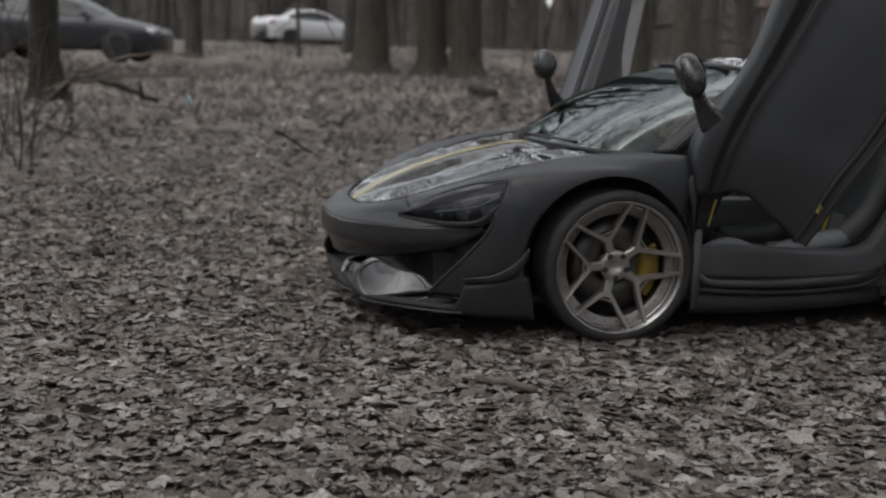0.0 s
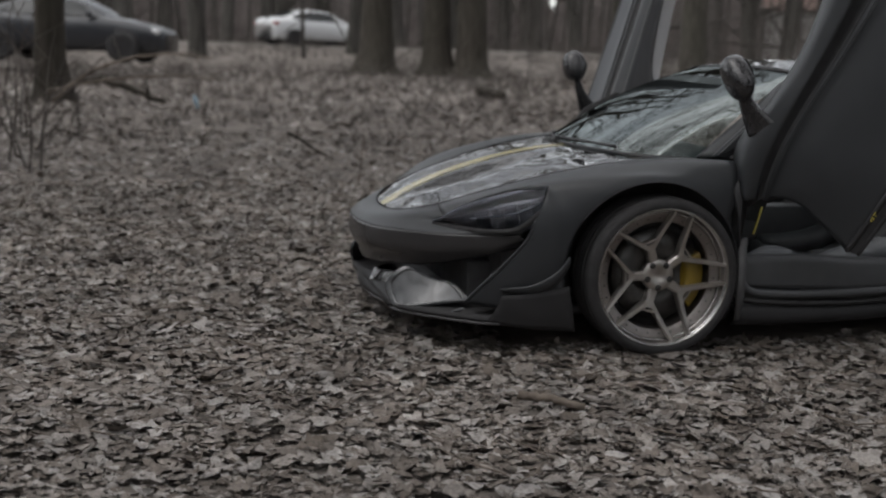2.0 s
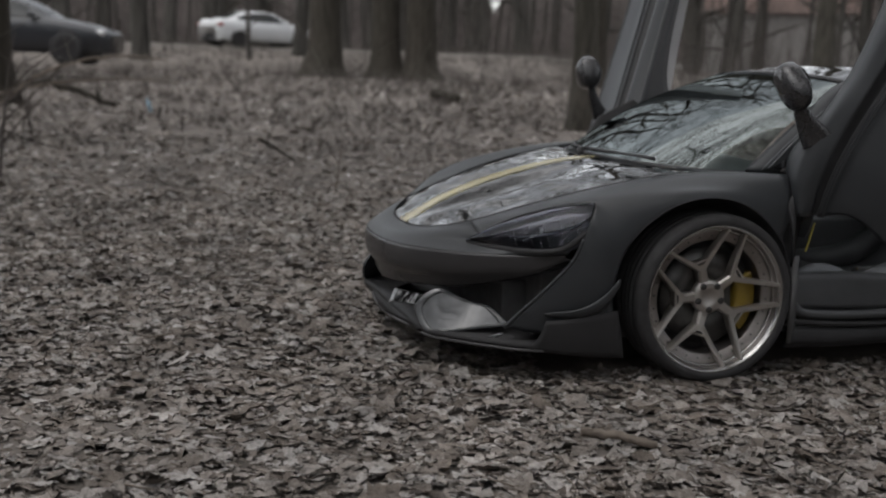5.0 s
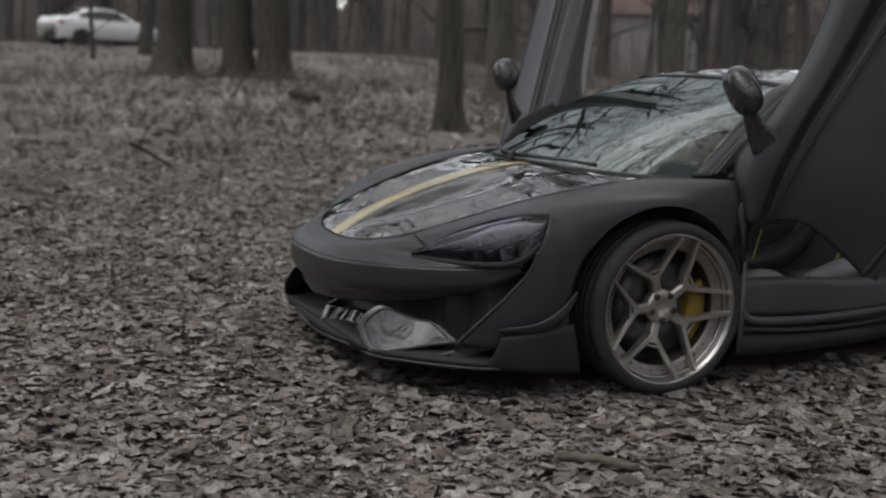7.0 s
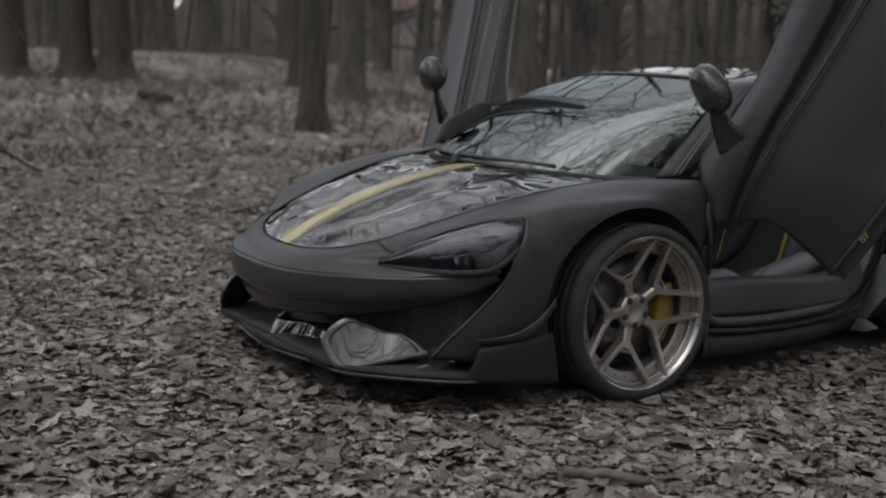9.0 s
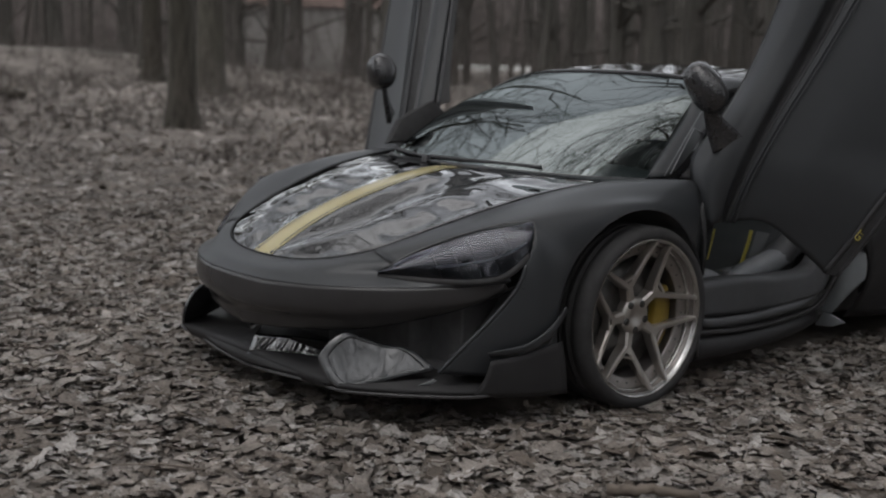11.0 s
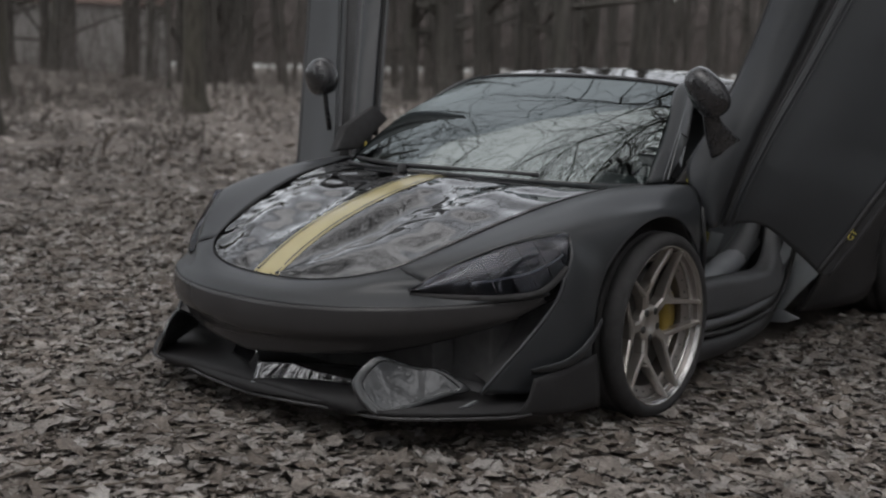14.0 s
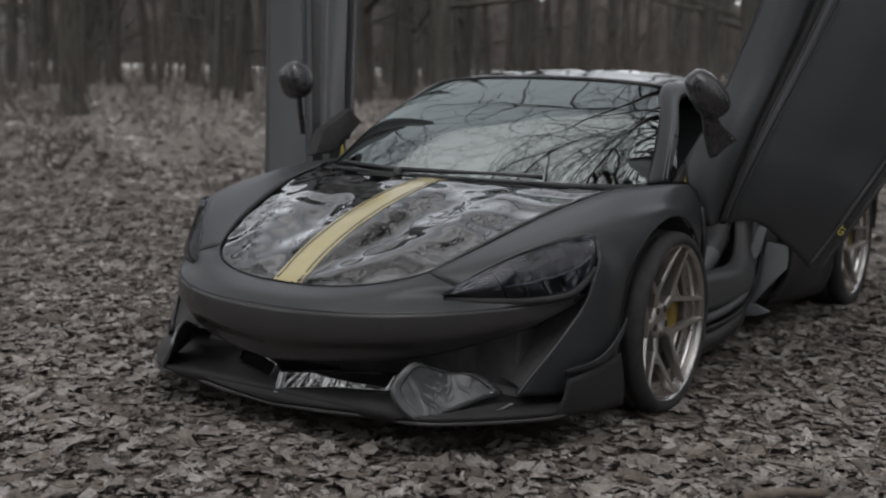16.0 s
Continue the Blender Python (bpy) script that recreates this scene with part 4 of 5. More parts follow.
# ---- raised doors ----
def door(s, dx, lines=None):
    """A door swung up: upper skin with the mirror, black channel, large lower skin, sill edge, window."""
    X = lambda pts: [(x + dx * min(1.0, 0.4 + (z - 0.62) * 2.4), y, z) for x, y, z in pts]
    skin_l = X([(0.918, -0.385, 0.615), (0.865, -0.365, 0.73), (0.83, -0.385, 0.84), (0.885, -0.48, 1.0), (0.935, -0.571, 1.19), (1.0, -0.63, 1.44), (1.06, -0.68, 1.75), (1.07, -0.72, 2.0)])
    skin_r = X([(0.945, -0.425, 0.62), (0.975, -0.43, 0.73), (1.01, -0.45, 0.85), (1.05, -0.50, 1.0), (1.105, -0.575, 1.19), (1.175, -0.66, 1.44), (1.24, -0.76, 1.75), (1.26, -0.82, 2.0)])
    if lines:
        heights = (0.62, 0.73, 0.85, 1.0, 1.19, 1.44, 1.75, 2.0)
        at = lambda k: [(k[0] + k[2] * (z - 1), k[1] + k[3] * (z - 1), z) for z in heights]
        skin_l, skin_r = at(lines[0]), at(lines[1])
    skin_m = [tuple(0.5 * (np.array(p) + q) + [0.018, 0.03, 0]) for p, q in zip(skin_l, np.array(skin_r))]
    d = part("door", sheet(surface([skin_l, skin_m, skin_r], 12, 50), s), MATTE, car, "raised matte black door")
    thicken(d, 0.01)
    part("window_rail", tube([(s * (x - 0.006), y - 0.01, z) for x, y, z in skin_l[2:]], 0.011, 8, 40), RUBBER, d, "black window seal")
    chan_r = [(x + 0.014 + 0.035 * max(0, z - 0.62), y - 0.022 - 0.03 * max(0, z - 0.62), z) for x, y, z in skin_r]
    chan_m = [(x + 0.006, y - 0.03 - 0.03 * max(0, z - 0.62), z) for x, y, z in skin_r]
    low_r = X([(1.235, -0.67, 0.455), (1.31, -0.705, 0.58), (1.385, -0.745, 0.72), (1.455, -0.81, 0.86), (1.54, -0.87, 1.05), (1.62, -0.94, 1.3), (1.70, -1.05, 1.62), (1.72, -1.1, 1.9)])
    if lines:
        chan_r, low_r = at(lines[2]), at(lines[3])
        chan_m = [(0.5 * (a[0] + b[0]), 0.5 * (a[1] + b[1]) - 0.05, a[2]) for a, b in zip(skin_r, chan_r)]
    part("door_channel", sheet(surface([skin_r, chan_m, chan_r], 7, 50), s), SATIN, d, "air channel in the door")
    if lines:
        part("channel_gap", tube([(s * x, y + 0.004, z) for x, y, z in skin_r], 0.010, 8, 50), VOID, d, "black gap beside the channel")
    part("channel_edge", tube([(s * x, y, z) for x, y, z in chan_r], 0.007, 8, 50), SATIN, d)
    for o2, r2 in ((0.018, 0.004), (0.034, 0.004)):
        part("channel_line", tube([(s * (x + o2 + 0.03 * max(0, z - 0.7)), y + 0.004, z) for x, y, z in chan_r], r2, 6, 50), MATTE, d)
    low_a = [tuple(np.array(p) * 0.68 + np.array(q) * 0.32 + [0.015, 0.0, -0.006 * i]) for i, (p, q) in enumerate(zip(chan_r, low_r))]
    low_b = [tuple(np.array(p) * 0.33 + np.array(q) * 0.67 + [0.012, -0.008, 0]) for p, q in zip(chan_r, low_r)]
    if not lines:
        low_a[0], low_b[0] = (*low_a[0][:2], low_a[0][2] + 0.065), (*low_b[0][:2], low_b[0][2] + 0.035)
    thicken(part("door_lower_skin", sheet(surface([chan_r, low_a, low_b, low_r], 20, 50), s), MATTE, d, "matte black lower door skin"), 0.01)
    for off, r in ((0.0, 0.011), (0.032, 0.008)):
        part("door_sill_edge", tube([(s * (x + off), y - off * 0.9, z - off * 0.35) for x, y, z in low_r], r, 8, 50), SATIN, d, "black lower door edge")
    strip = [[(x, y, z) for x, y, z in low_r], [(x + 0.036, y - 0.03, z - 0.012) for x, y, z in low_r]]
    part("door_sill_strip", sheet(surface(strip, 4, 50), s), SATIN, d, "satin black sill strip")
    deep = 0.35 if lines else 1.0
    inner = [[(x - 0.015 * deep, y - 0.09 * deep, z + 0.01) for x, y, z in skin_l[2:]], [(x - 0.05 * deep, y - 0.16 * deep, z + 0.03) for x, y, z in skin_r[2:]], [(x - 0.05, y - 0.07, z + 0.02) for x, y, z in low_r[2:]]]
    thicken(part("door_inner_panel", sheet(surface(inner, 12, 30), s), LEATHER, d, "black leather inner door panel"), 0.02)
    part("door_front_edge", sheet(surface([[skin_l[0], skin_r[0], chan_r[0], low_a[0], low_b[0], low_r[0]], [(x - 0.02, y - 0.08, z + 0.05) for x, y, z in [skin_l[0], skin_r[0], chan_r[0], low_a[0], low_b[0], low_r[0]]]], 4, 30), s), SATIN, d, "black door end")
    if lines:
        box = [(0.905, -0.35, 0.905), (0.885, -0.524, 0.995), (0.872, -0.60, 0.931), (0.868, -0.40, 0.80), (0.872, -0.257, 0.794)]
    else:
        box = [(0.80, -0.36, 0.775), (0.84, -0.62, 0.985), (0.87, -0.67, 0.94), (0.86, -0.42, 0.77)]
    part("hinge_box", prism(box, 0.06, 0.008, s), RUBBER, d, "black hinge housing")
    # mirror on its stalk
    hx, hy = 0.915 + dx, -0.325
    g = []
    for v in np.linspace(0, math.pi, 15):
        row = []
        for u in np.linspace(0, 2 * math.pi, 25)[:-1]:
            f = lambda q: math.copysign(abs(q) ** 0.78, q)
            a, b, c = f(math.sin(v)) * f(math.cos(u)), f(math.sin(v)) * f(math.sin(u)), f(math.cos(v))
            if s > 0:
                row.append((0.082 * a, (0.066 if b > 0 else 0.075 * (1 - 0.3 * abs(c))) * b, 0.084 * c * (1 - 0.12 * a)))
            else:
                row.append((0.100 * a * (1 - 0.12 * a), 0.066 * (b if b > 0 else b * 0.35), 0.062 * c * (1 - 0.18 * a)))
        g.append(row)
    bm = sheet(g, 1, True)
    turn = Euler((radians(-6), radians(-52), radians(14))).to_matrix().to_4x4() if s < 0 else Euler((radians(-6), radians(20), radians(-14))).to_matrix().to_4x4()
    bmesh.ops.transform(bm, matrix=Matrix.Translation((s * hx, hy, 1.118)) @ turn, verts=bm.verts)
    mir = part("door_mirror", bm, MIRRORC, d, "forged carbon door mirror")
    st = [[(hx - 0.015, hy - 0.01, 1.06), (0.905 + dx, -0.345, 1.0), (0.912 + dx, -0.365, 0.93), (0.922 + dx, -0.385, 0.872)], [(hx + 0.018, hy - 0.035, 1.065), (0.95 + dx, -0.385, 1.01), (0.98 + dx, -0.425, 0.965), (1.01 + dx, -0.475, 0.92)]]
    thicken(part("mirror_stalk", sheet(surface(st, 5, 16), s), MIRRORC, mir, "carbon mirror stalk"), 0.022)
    bm = bmesh.new()
    bmesh.ops.create_circle(bm, cap_ends=True, segments=28, radius=1)
    bmesh.ops.transform(bm, matrix=Matrix.Translation((s * hx, hy - 0.024, 1.118)) @ turn @ Euler((radians(90), 0, 0)).to_matrix().to_4x4() @ Matrix.Diagonal((0.078, 0.056, 1, 1)), verts=bm.verts)
    part("mirror_glass", bm, LIP, mir, "mirror glass")
    # window: a frameless pane behind the upper skin
    w = [[(x + 0.01, y - 0.03, z) for x, y, z in skin_l[3:]], [(x + 0.27, y - 0.30 + 0.02 * i, z + 0.02) for i, (x, y, z) in enumerate(skin_l[3:])]]
    if lines:
        # curved trim that covers the lower front corner of the pane
        rim = []
        for z, k1 in ((0.97, 1.0), (1.0, 0.92), (1.05, 0.72), (1.12, 0.52), (1.25, 0.34), (1.45, 0.2), (1.7, 0.12), (2.0, 0.08)):
            p = (lines[0][0] + lines[0][2] * (z - 1) - 0.012, lines[0][1] + lines[0][3] * (z - 1) - 0.020)
            rim.append([(p[0] + 0.26 * k, p[1] - 0.27 * k, z) for k in np.linspace(-0.25, k1, 6)])
        surround = thicken(part("window_surround", sheet(surface(rim, 24, 6), s), LEATHER, d, "black curved trim of the window"), 0.012)
        part("surround_edge", tube([(s * r[-1][0], r[-1][1], r[-1][2]) for r in rim], 0.008, 8, 30), SATIN, surround)
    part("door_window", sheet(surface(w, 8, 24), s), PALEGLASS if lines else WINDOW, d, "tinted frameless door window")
    return d


left_door = door(-1, 0.0)
door(1, 0.13, ((0.985, -0.625, 0.26, -0.367), (1.076, -0.586, 0.33, -0.44), (1.160, -0.58, 0.40, -0.455), (1.45, -0.59, 0.39, -0.46)))
# yellow badge letters on the sill strip of the near door
badge = bpy.data.curves.new("badge", "FONT")
badge.body, badge.size, badge.extrude, badge.align_x, badge.align_y = "GT", 0.03, 0.001, "CENTER", "CENTER"
tmp = bpy.data.objects.new("badge", badge)
scene.collection.objects.link(tmp)
me = bpy.data.meshes.new_from_object(tmp.evaluated_get(bpy.context.evaluated_depsgraph_get()))
bpy.data.objects.remove(tmp)
bm = bmesh.new()
bm.from_mesh(me)
along, out = Vector((-0.075, -0.035, 0.125)).normalized(), Vector((0.25, 0.93, -0.2))
out = (out - along * out.dot(along)).normalized()
m = Matrix((along, out.cross(along), out)).transposed().to_4x4()
m.translation = Vector((-1.343, -0.717, 0.597)) + out * 0.014
bmesh.ops.transform(bm, matrix=m, verts=bm.verts)
part("door_badge", bm, BADGE, left_door, "yellow badge letters", smooth=False)


# ---- the wood ----
HUB = (-3.0, 2.5)


def ground_z(x, y):
    d = math.hypot(x - HUB[0], y - HUB[1])
    z = np.interp(d, (0, 13, 21, 36, 42.5, 51, 60, 140, 400), (0, 0, 0.13, 0.42, 0.5, 1.36, 1.6, 2.2, 2.2))
    # the bank with the track rises on one side only; the other stays level
    a = math.degrees(math.atan2(y - HUB[1], x - HUB[0]))
    return float(z) * float(np.interp(a, (-60, -36, -22, 60, 90), (0.12, 0.16, 1.0, 1.0, 0.3)))


LEAF = material("dry_oak_leaf", (0.272, 0.236, 0.208), 0.75, vary=0.45, scale=70, spec=0.25, island=0.5, bump=0.8, bump_scale=130, patch=0.22)
SOIL = material("leaf_litter", (0.185, 0.163, 0.146), 0.95, vary=0.5, scale=14, bump=1.0, bump_scale=18, spec=0.15, color2=(0.12, 0.106, 0.095), bump_depth=0.02, patch=0.3)
TRACKM = material("packed_sand_track", (0.145, 0.13, 0.115), 0.95, vary=0.2, scale=3, bump=0.3, bump_scale=20)
# bark of the far trunks, with distance haze mixed into its colour
FARBARK = bark_material("hazed_far_bark", (0.060, 0.053, 0.050), 5)
BARK = bark_material("oak_bark", (0.050, 0.042, 0.036), 9)
BARKG = bark_material("grey_bark", (0.078, 0.068, 0.060), 14)
TWIG = material("twig_bark", (0.076, 0.063, 0.055), 0.9, vary=0.3, scale=4, island=0.4)
STICK = material("dead_wood", (0.17, 0.14, 0.115), 0.85, vary=0.35, scale=18, bump=0.4, bump_scale=40)


def mesh_thing(name, verts, faces, mat, label, category, kind="", smooth=False):
    me = bpy.data.meshes.new(name)
    me.from_pydata(verts, [], faces)
    if smooth:
        me.polygons.foreach_set("use_smooth", [True] * len(me.polygons))
    me.materials.append(mat)
    me.update()
    return tagged(new(name, me), label, category, kind=kind)


# ground: one sheet, fine near the car and coarse to the horizon
rad = np.r_[np.arange(0, 14, 0.28), np.arange(14, 60, 1.5), np.arange(60, 140, 8), 200, 400, 900]
ang = np.linspace(0, 2 * math.pi, 121)[:-1]
gv, gf = [], []
for r in rad:
    for a in ang:
        x, y = HUB[0] + r * math.cos(a), HUB[1] + r * math.sin(a)
        bump = 0.0 if r > 60 else 0.018 * noise.noise((x * 1.3, y * 1.3, 0)) + 0.012 * noise.noise((x * 4, y * 4, 3)) + (0.03 if r > 14 else 0.0) * noise.noise((x * 0.25, y * 0.25, 7)) * min(1, (r - 14) / 20)
        gv.append((x, y, ground_z(x, y) + bump - 0.028))
n = len(ang)
for i in range(len(rad) - 1):
    for j in range(n):
        k = (j + 1) % n
        gf.append((i * n + j, i * n + k, (i + 1) * n + k, (i + 1) * n + j))
mesh_thing("ground", gv, gf, SOIL, "woodland floor covered with brown leaf litter", "ground", "structure", True)


def scatter_leaves(name, count, sampler, size, lift, seed, fine=True, spread=0.42, tilt=0.16):
    """Dry leaves lying about, each a bent lobed blade of eight faces, joined into one sheet of litter."""
    rng = np.random.default_rng(seed)
    # lobed half outlines along the midrib: position along, half width
    t = np.array([0.0, 0.16, 0.3, 0.42, 0.56, 0.7, 0.85, 1.0]) if fine else (np.array([0.0, 0.35, 0.7, 1.0]) if tilt > 0.15 else np.array([0.0, 0.5, 1.0]))
    wid = np.array([0.02, 0.12, 0.30, 0.17, 0.36, 0.2, 0.22, 0.02]) if fine else (np.array([0.05, 0.3, 0.26, 0.03]) if tilt > 0.15 else np.array([0.06, 0.32, 0.03]))
    m = len(t)
    base = np.zeros((3 * m, 3))
    base[:m, 0] = base[m:2 * m, 0] = base[2 * m:, 0] = t - 0.5
    base[m:2 * m, 1], base[2 * m:, 1] = wid, -wid
    base[m:2 * m, 0] += 0.05
    base[2 * m:, 0] += 0.05
    faces = [(i, i + 1, m + i + 1, m + i) for i in range(m - 1)] + [(i + 1, i, 2 * m + i, 2 * m + i + 1) for i in range(m - 1)]
    xy = sampler(rng, count)
    count = len(xy)
    L = size * np.clip(np.exp(rng.normal(0, spread, count)), 0.35, 2.2)
    V = np.repeat(base[None], count, 0) * L[:, None, None]
    V[:, :, 1] *= rng.uniform(0.6, 1.3, count)[:, None]
    cup, curl = rng.uniform(-0.5, 0.8, count)[:, None], rng.uniform(-0.35, 0.55, count)[:, None]
    V[:, :, 2] += cup * V[:, :, 1] ** 2 / L[:, None] + curl * V[:, :, 0] ** 2 / L[:, None] * 0.8 + rng.normal(0, 0.05, V.shape[:2]) * L[:, None]
    V[:, :, :2] += rng.normal(0, 0.07 if fine else 0.10, V[:, :, :2].shape) * L[:, None, None]
    tx, ty, tz = rng.normal(0, tilt, count), rng.normal(0, tilt, count), rng.uniform(0, 2 * np.pi, count)
    cx, sx, cy, sy, cz, sz = np.cos(tx), np.sin(tx), np.cos(ty), np.sin(ty), np.cos(tz), np.sin(tz)
    x, y, z = V[..., 0].copy(), V[..., 1].copy(), V[..., 2].copy()
    y, z = y * cx[:, None] - z * sx[:, None], y * sx[:, None] + z * cx[:, None]
    x, z = x * cy[:, None] + z * sy[:, None], -x * sy[:, None] + z * cy[:, None]
    x, y = x * cz[:, None] - y * sz[:, None], x * sz[:, None] + y * cz[:, None]
    gz = np.array([ground_z(a, b) for a, b in xy])
    low = z.min(axis=1)
    V = np.stack([x + xy[:, :1], y + xy[:, 1:], z - low[:, None] * 0.6 + (gz - 0.025 + rng.uniform(0, lift, count))[:, None]], -1)
    F = (np.array(faces)[None] + (np.arange(count) * 3 * m)[:, None, None]).reshape(-1, 4)
    me = bpy.data.meshes.new(name)
    me.vertices.add(count * 3 * m)
    me.vertices.foreach_set("co", V.ravel())
    me.loops.add(F.size)
    me.loops.foreach_set("vertex_index", F.ravel())
    me.polygons.add(len(F))
    me.polygons.foreach_set("loop_start", np.arange(0, F.size, 4))
    me.polygons.foreach_set("loop_total", np.full(len(F), 4))
    me.materials.append(LEAF)
    me.update()
    me.validate()
    return tagged(new(name, me), "thick layer of dry curled brown oak leaves", "leaves", kind="stuff")


def near(rng, n):
    x, y = rng.uniform(-4.6, 5.5, n), rng.uniform(-3.6, 4.6, n)
    keep = (x - y * 0.2 > -4.4) & ~((abs(x) < 0.72) & (y < 0.55) & (y > -3.4))
    return np.stack([x, y], 1)[keep]


def mid(rng, n):
    r, a = np.sqrt(rng.uniform(0.0, 15.0**2, n)), rng.uniform(radians(-100), radians(55), n)
    back = rng.uniform(0, 1, n) < 0.25
    a[back], r[back] = rng.uniform(radians(55), radians(260), back.sum()), 11 * np.sqrt(rng.uniform(0, 1, back.sum()))
    p = np.stack([HUB[0] + r * np.cos(a), HUB[1] + r * np.sin(a)], 1)
    inside = (p[:, 0] - p[:, 1] * 0.2 > -4.4) & (p[:, 0] < 5.5) & (p[:, 1] > -3.6) & (p[:, 1] < 4.6)
    return p[~inside]


def far(rng, n):
    r, a = np.sqrt(rng.uniform(14.0**2, 42.0**2, n)), rng.uniform(radians(-95), radians(30), n)
    return np.stack([HUB[0] + r * np.cos(a), HUB[1] + r * np.sin(a)], 1)


scatter_leaves("near_leaves", 108000, near, 0.041, 0.010, 1, False, tilt=0.12)
scatter_leaves("large_leaves", 22000, near, 0.064, 0.014, 4, True, 0.3)
scatter_leaves("further_leaves", 72000, mid, 0.062, 0.016, 2, False, tilt=0.148)
scatter_leaves("distant_leaves", 22000, far, 0.12, 0.04, 3, False, tilt=0.148)


# thin twigs lying among the leaves
rng = np.random.default_rng(9)
bm = bmesh.new()
for i in range(1500):
    x, y, a, ln = rng.uniform(-4.4, 5.5), rng.uniform(-3.4, 4.4), rng.uniform(0, math.pi), rng.uniform(0.05, 0.28)
    if abs(x) < 1.0 and -3.4 < y < 1.1:
        continue
    d = np.array([math.cos(a), math.sin(a), 0]) * ln / 2
    c = np.array([x, y, rng.uniform(-0.005, 0.016)])
    r = rng.uniform(0.0012, 0.0034)
    tube_mesh(bm, [c - d, c + rng.normal(0, 0.008, 3), c + d + [0, 0, rng.uniform(0, 0.02)]], [r, r, r * 0.5], 5)
part("fallen_twigs", bm, STICK, None, "thin dead twigs strewn among dry leaves", kind="stuff")["category"] = "twigs"


# trees
def grow(rng, p, d, length, r, level, out, bend=0.18, up=0.05, deep=3):
    """A branch and its twigs as (points, radii, level)."""
    n = 7 if level < 2 else 5
    pts, rs = [p.copy()], [r]
    q, dd = p.copy(), d / np.linalg.norm(d)
    for i in range(n):
        dd = dd + rng.normal(0, bend, 3) + [0, 0, up]
        dd /= np.linalg.norm(dd)
        q = q + dd * length / n
        pts.append(q.copy())
        rs.append(r * (1 - 0.8 * (i + 1) / n) + 0.003)
    out.append((pts, rs, level))
    if level >= deep:
        return
    for k in range(rng.integers(*((5, 8), (4, 7), (2, 5))[level])):
        i = rng.integers(2, n + 1)
        side = rng.normal(0, 1, 3)
        side -= dd * side.dot(dd)
        side /= np.linalg.norm(side)
        nd = (np.array(pts[i]) - np.array(pts[i - 1])) / (length / n) * 0.55 + side * 0.8
        grow(rng, np.array(pts[i]), nd, length * rng.uniform(0.42, 0.68), rs[i] * 0.68, level + 1, out, bend * 1.15, up, deep)


def tree(x, y, r, height, first, seed, mat, label, limbs=6, lean=(0, 0), flare=1.5, reach=1.0, group="woodland trees", aim=None, deep=3):
    """A bare tree: flared trunk, each main limb with its twigs as a part."""
    rng = np.random.default_rng(seed)
    z0 = ground_z(x, y) - 0.12
    t = thing("tree", (x, y, z0), label, "tree", group)
    bm = bmesh.new()
    hs = np.r_[0, 0.12, 0.3, 0.55, 0.9, 1.5, np.linspace(2.5, height, 9)]
    wob = rng.normal(0, 0.05, (len(hs), 2)).cumsum(0) * r
    sides = 20
    rings = []
    for i, h in enumerate(hs):
        rr = r * (1 + (flare - 1) * math.exp(-h / 0.4)) * max(0.12, 1 - 0.75 * h / height)
        ring = []
        for k in range(sides):
            a = 2 * math.pi * k / sides
            root = 1 + 0.28 * math.exp(-h / 0.35) * math.cos(5 * a + seed) + 0.07 * noise.noise((math.cos(a) * 1.7 + seed, math.sin(a) * 1.7, h * 0.8))
            ring.append(bm.verts.new((x + lean[0] * h + wob[i, 0] + rr * root * math.cos(a), y + lean[1] * h + wob[i, 1] + rr * root * math.sin(a), z0 + h)))
        rings.append(ring)
    for a, b in zip(rings, rings[1:]):
        for k in range(sides):
            bm.faces.new((a[k], a[(k + 1) % sides], b[(k + 1) % sides], b[k]))
    trunk = part("trunk", bm, mat, t)
    for k in range(limbs):
        h = first + (height - first) * (k + 0.3) / limbs
        a = k * 2.4 + rng.uniform(-0.5, 0.5) if aim is None else radians(aim + rng.uniform(-60, 60))
        c = np.array([x + lean[0] * h, y + lean[1] * h, z0 + h])
        out = []
        rr = r * max(0.15, 1 - 0.75 * h / height) * 0.55
        grow(rng, c, np.array([math.cos(a), math.sin(a), rng.uniform(0.25, 0.9)]), reach * rng.uniform(0.32, 0.5) * height * (1 - 0.3 * k / limbs), rr, 0, out, deep=deep)
        bm = bmesh.new()
        for pts, rs, lv in out:
            tube_mesh(bm, pts, rs, (8, 5, 4, 3)[lv], cap=False)
        part("limb", bm, mat, t)
    return t


OAK = "tall bare oak with furrowed brown bark"
tree(37.6, -5.67, 0.63, 22, 7, 11, BARK, "thick bare oak with flared roots among leaf litter", 6, flare=1.7, deep=2)
tree(36.6, -7.77, 0.54, 21, 8, 12, BARK, "bare oak of a close pair of trunks", 6, (0.03, 0.01), flare=1.6, deep=2)
tree(35.6, -8.78, 0.56, 22, 7, 13, BARK, "bare oak of a close pair of trunks", 6, (-0.012, 0.02), flare=1.6, deep=2)
tree(14.1, -5.83, 0.235, 14, 4.5, 14, BARKG, "slim bare tree with patchy grey bark", 8, (0.006, 0.0), flare=1.35, deep=2)
tree(18.4, 3.95, 0.30, 16, 5, 15, BARK, "bare tree with a root spur beside fallen branches", 6, flare=1.5, deep=2)
tree(26.5, -13.0, 0.40, 20, 6, 16, BARKG, "large bare tree at the edge of the thicket", 6, deep=2)
tree(33.5, -14.5, 0.34, 20, 7, 17, BARK, OAK, 5, deep=2)
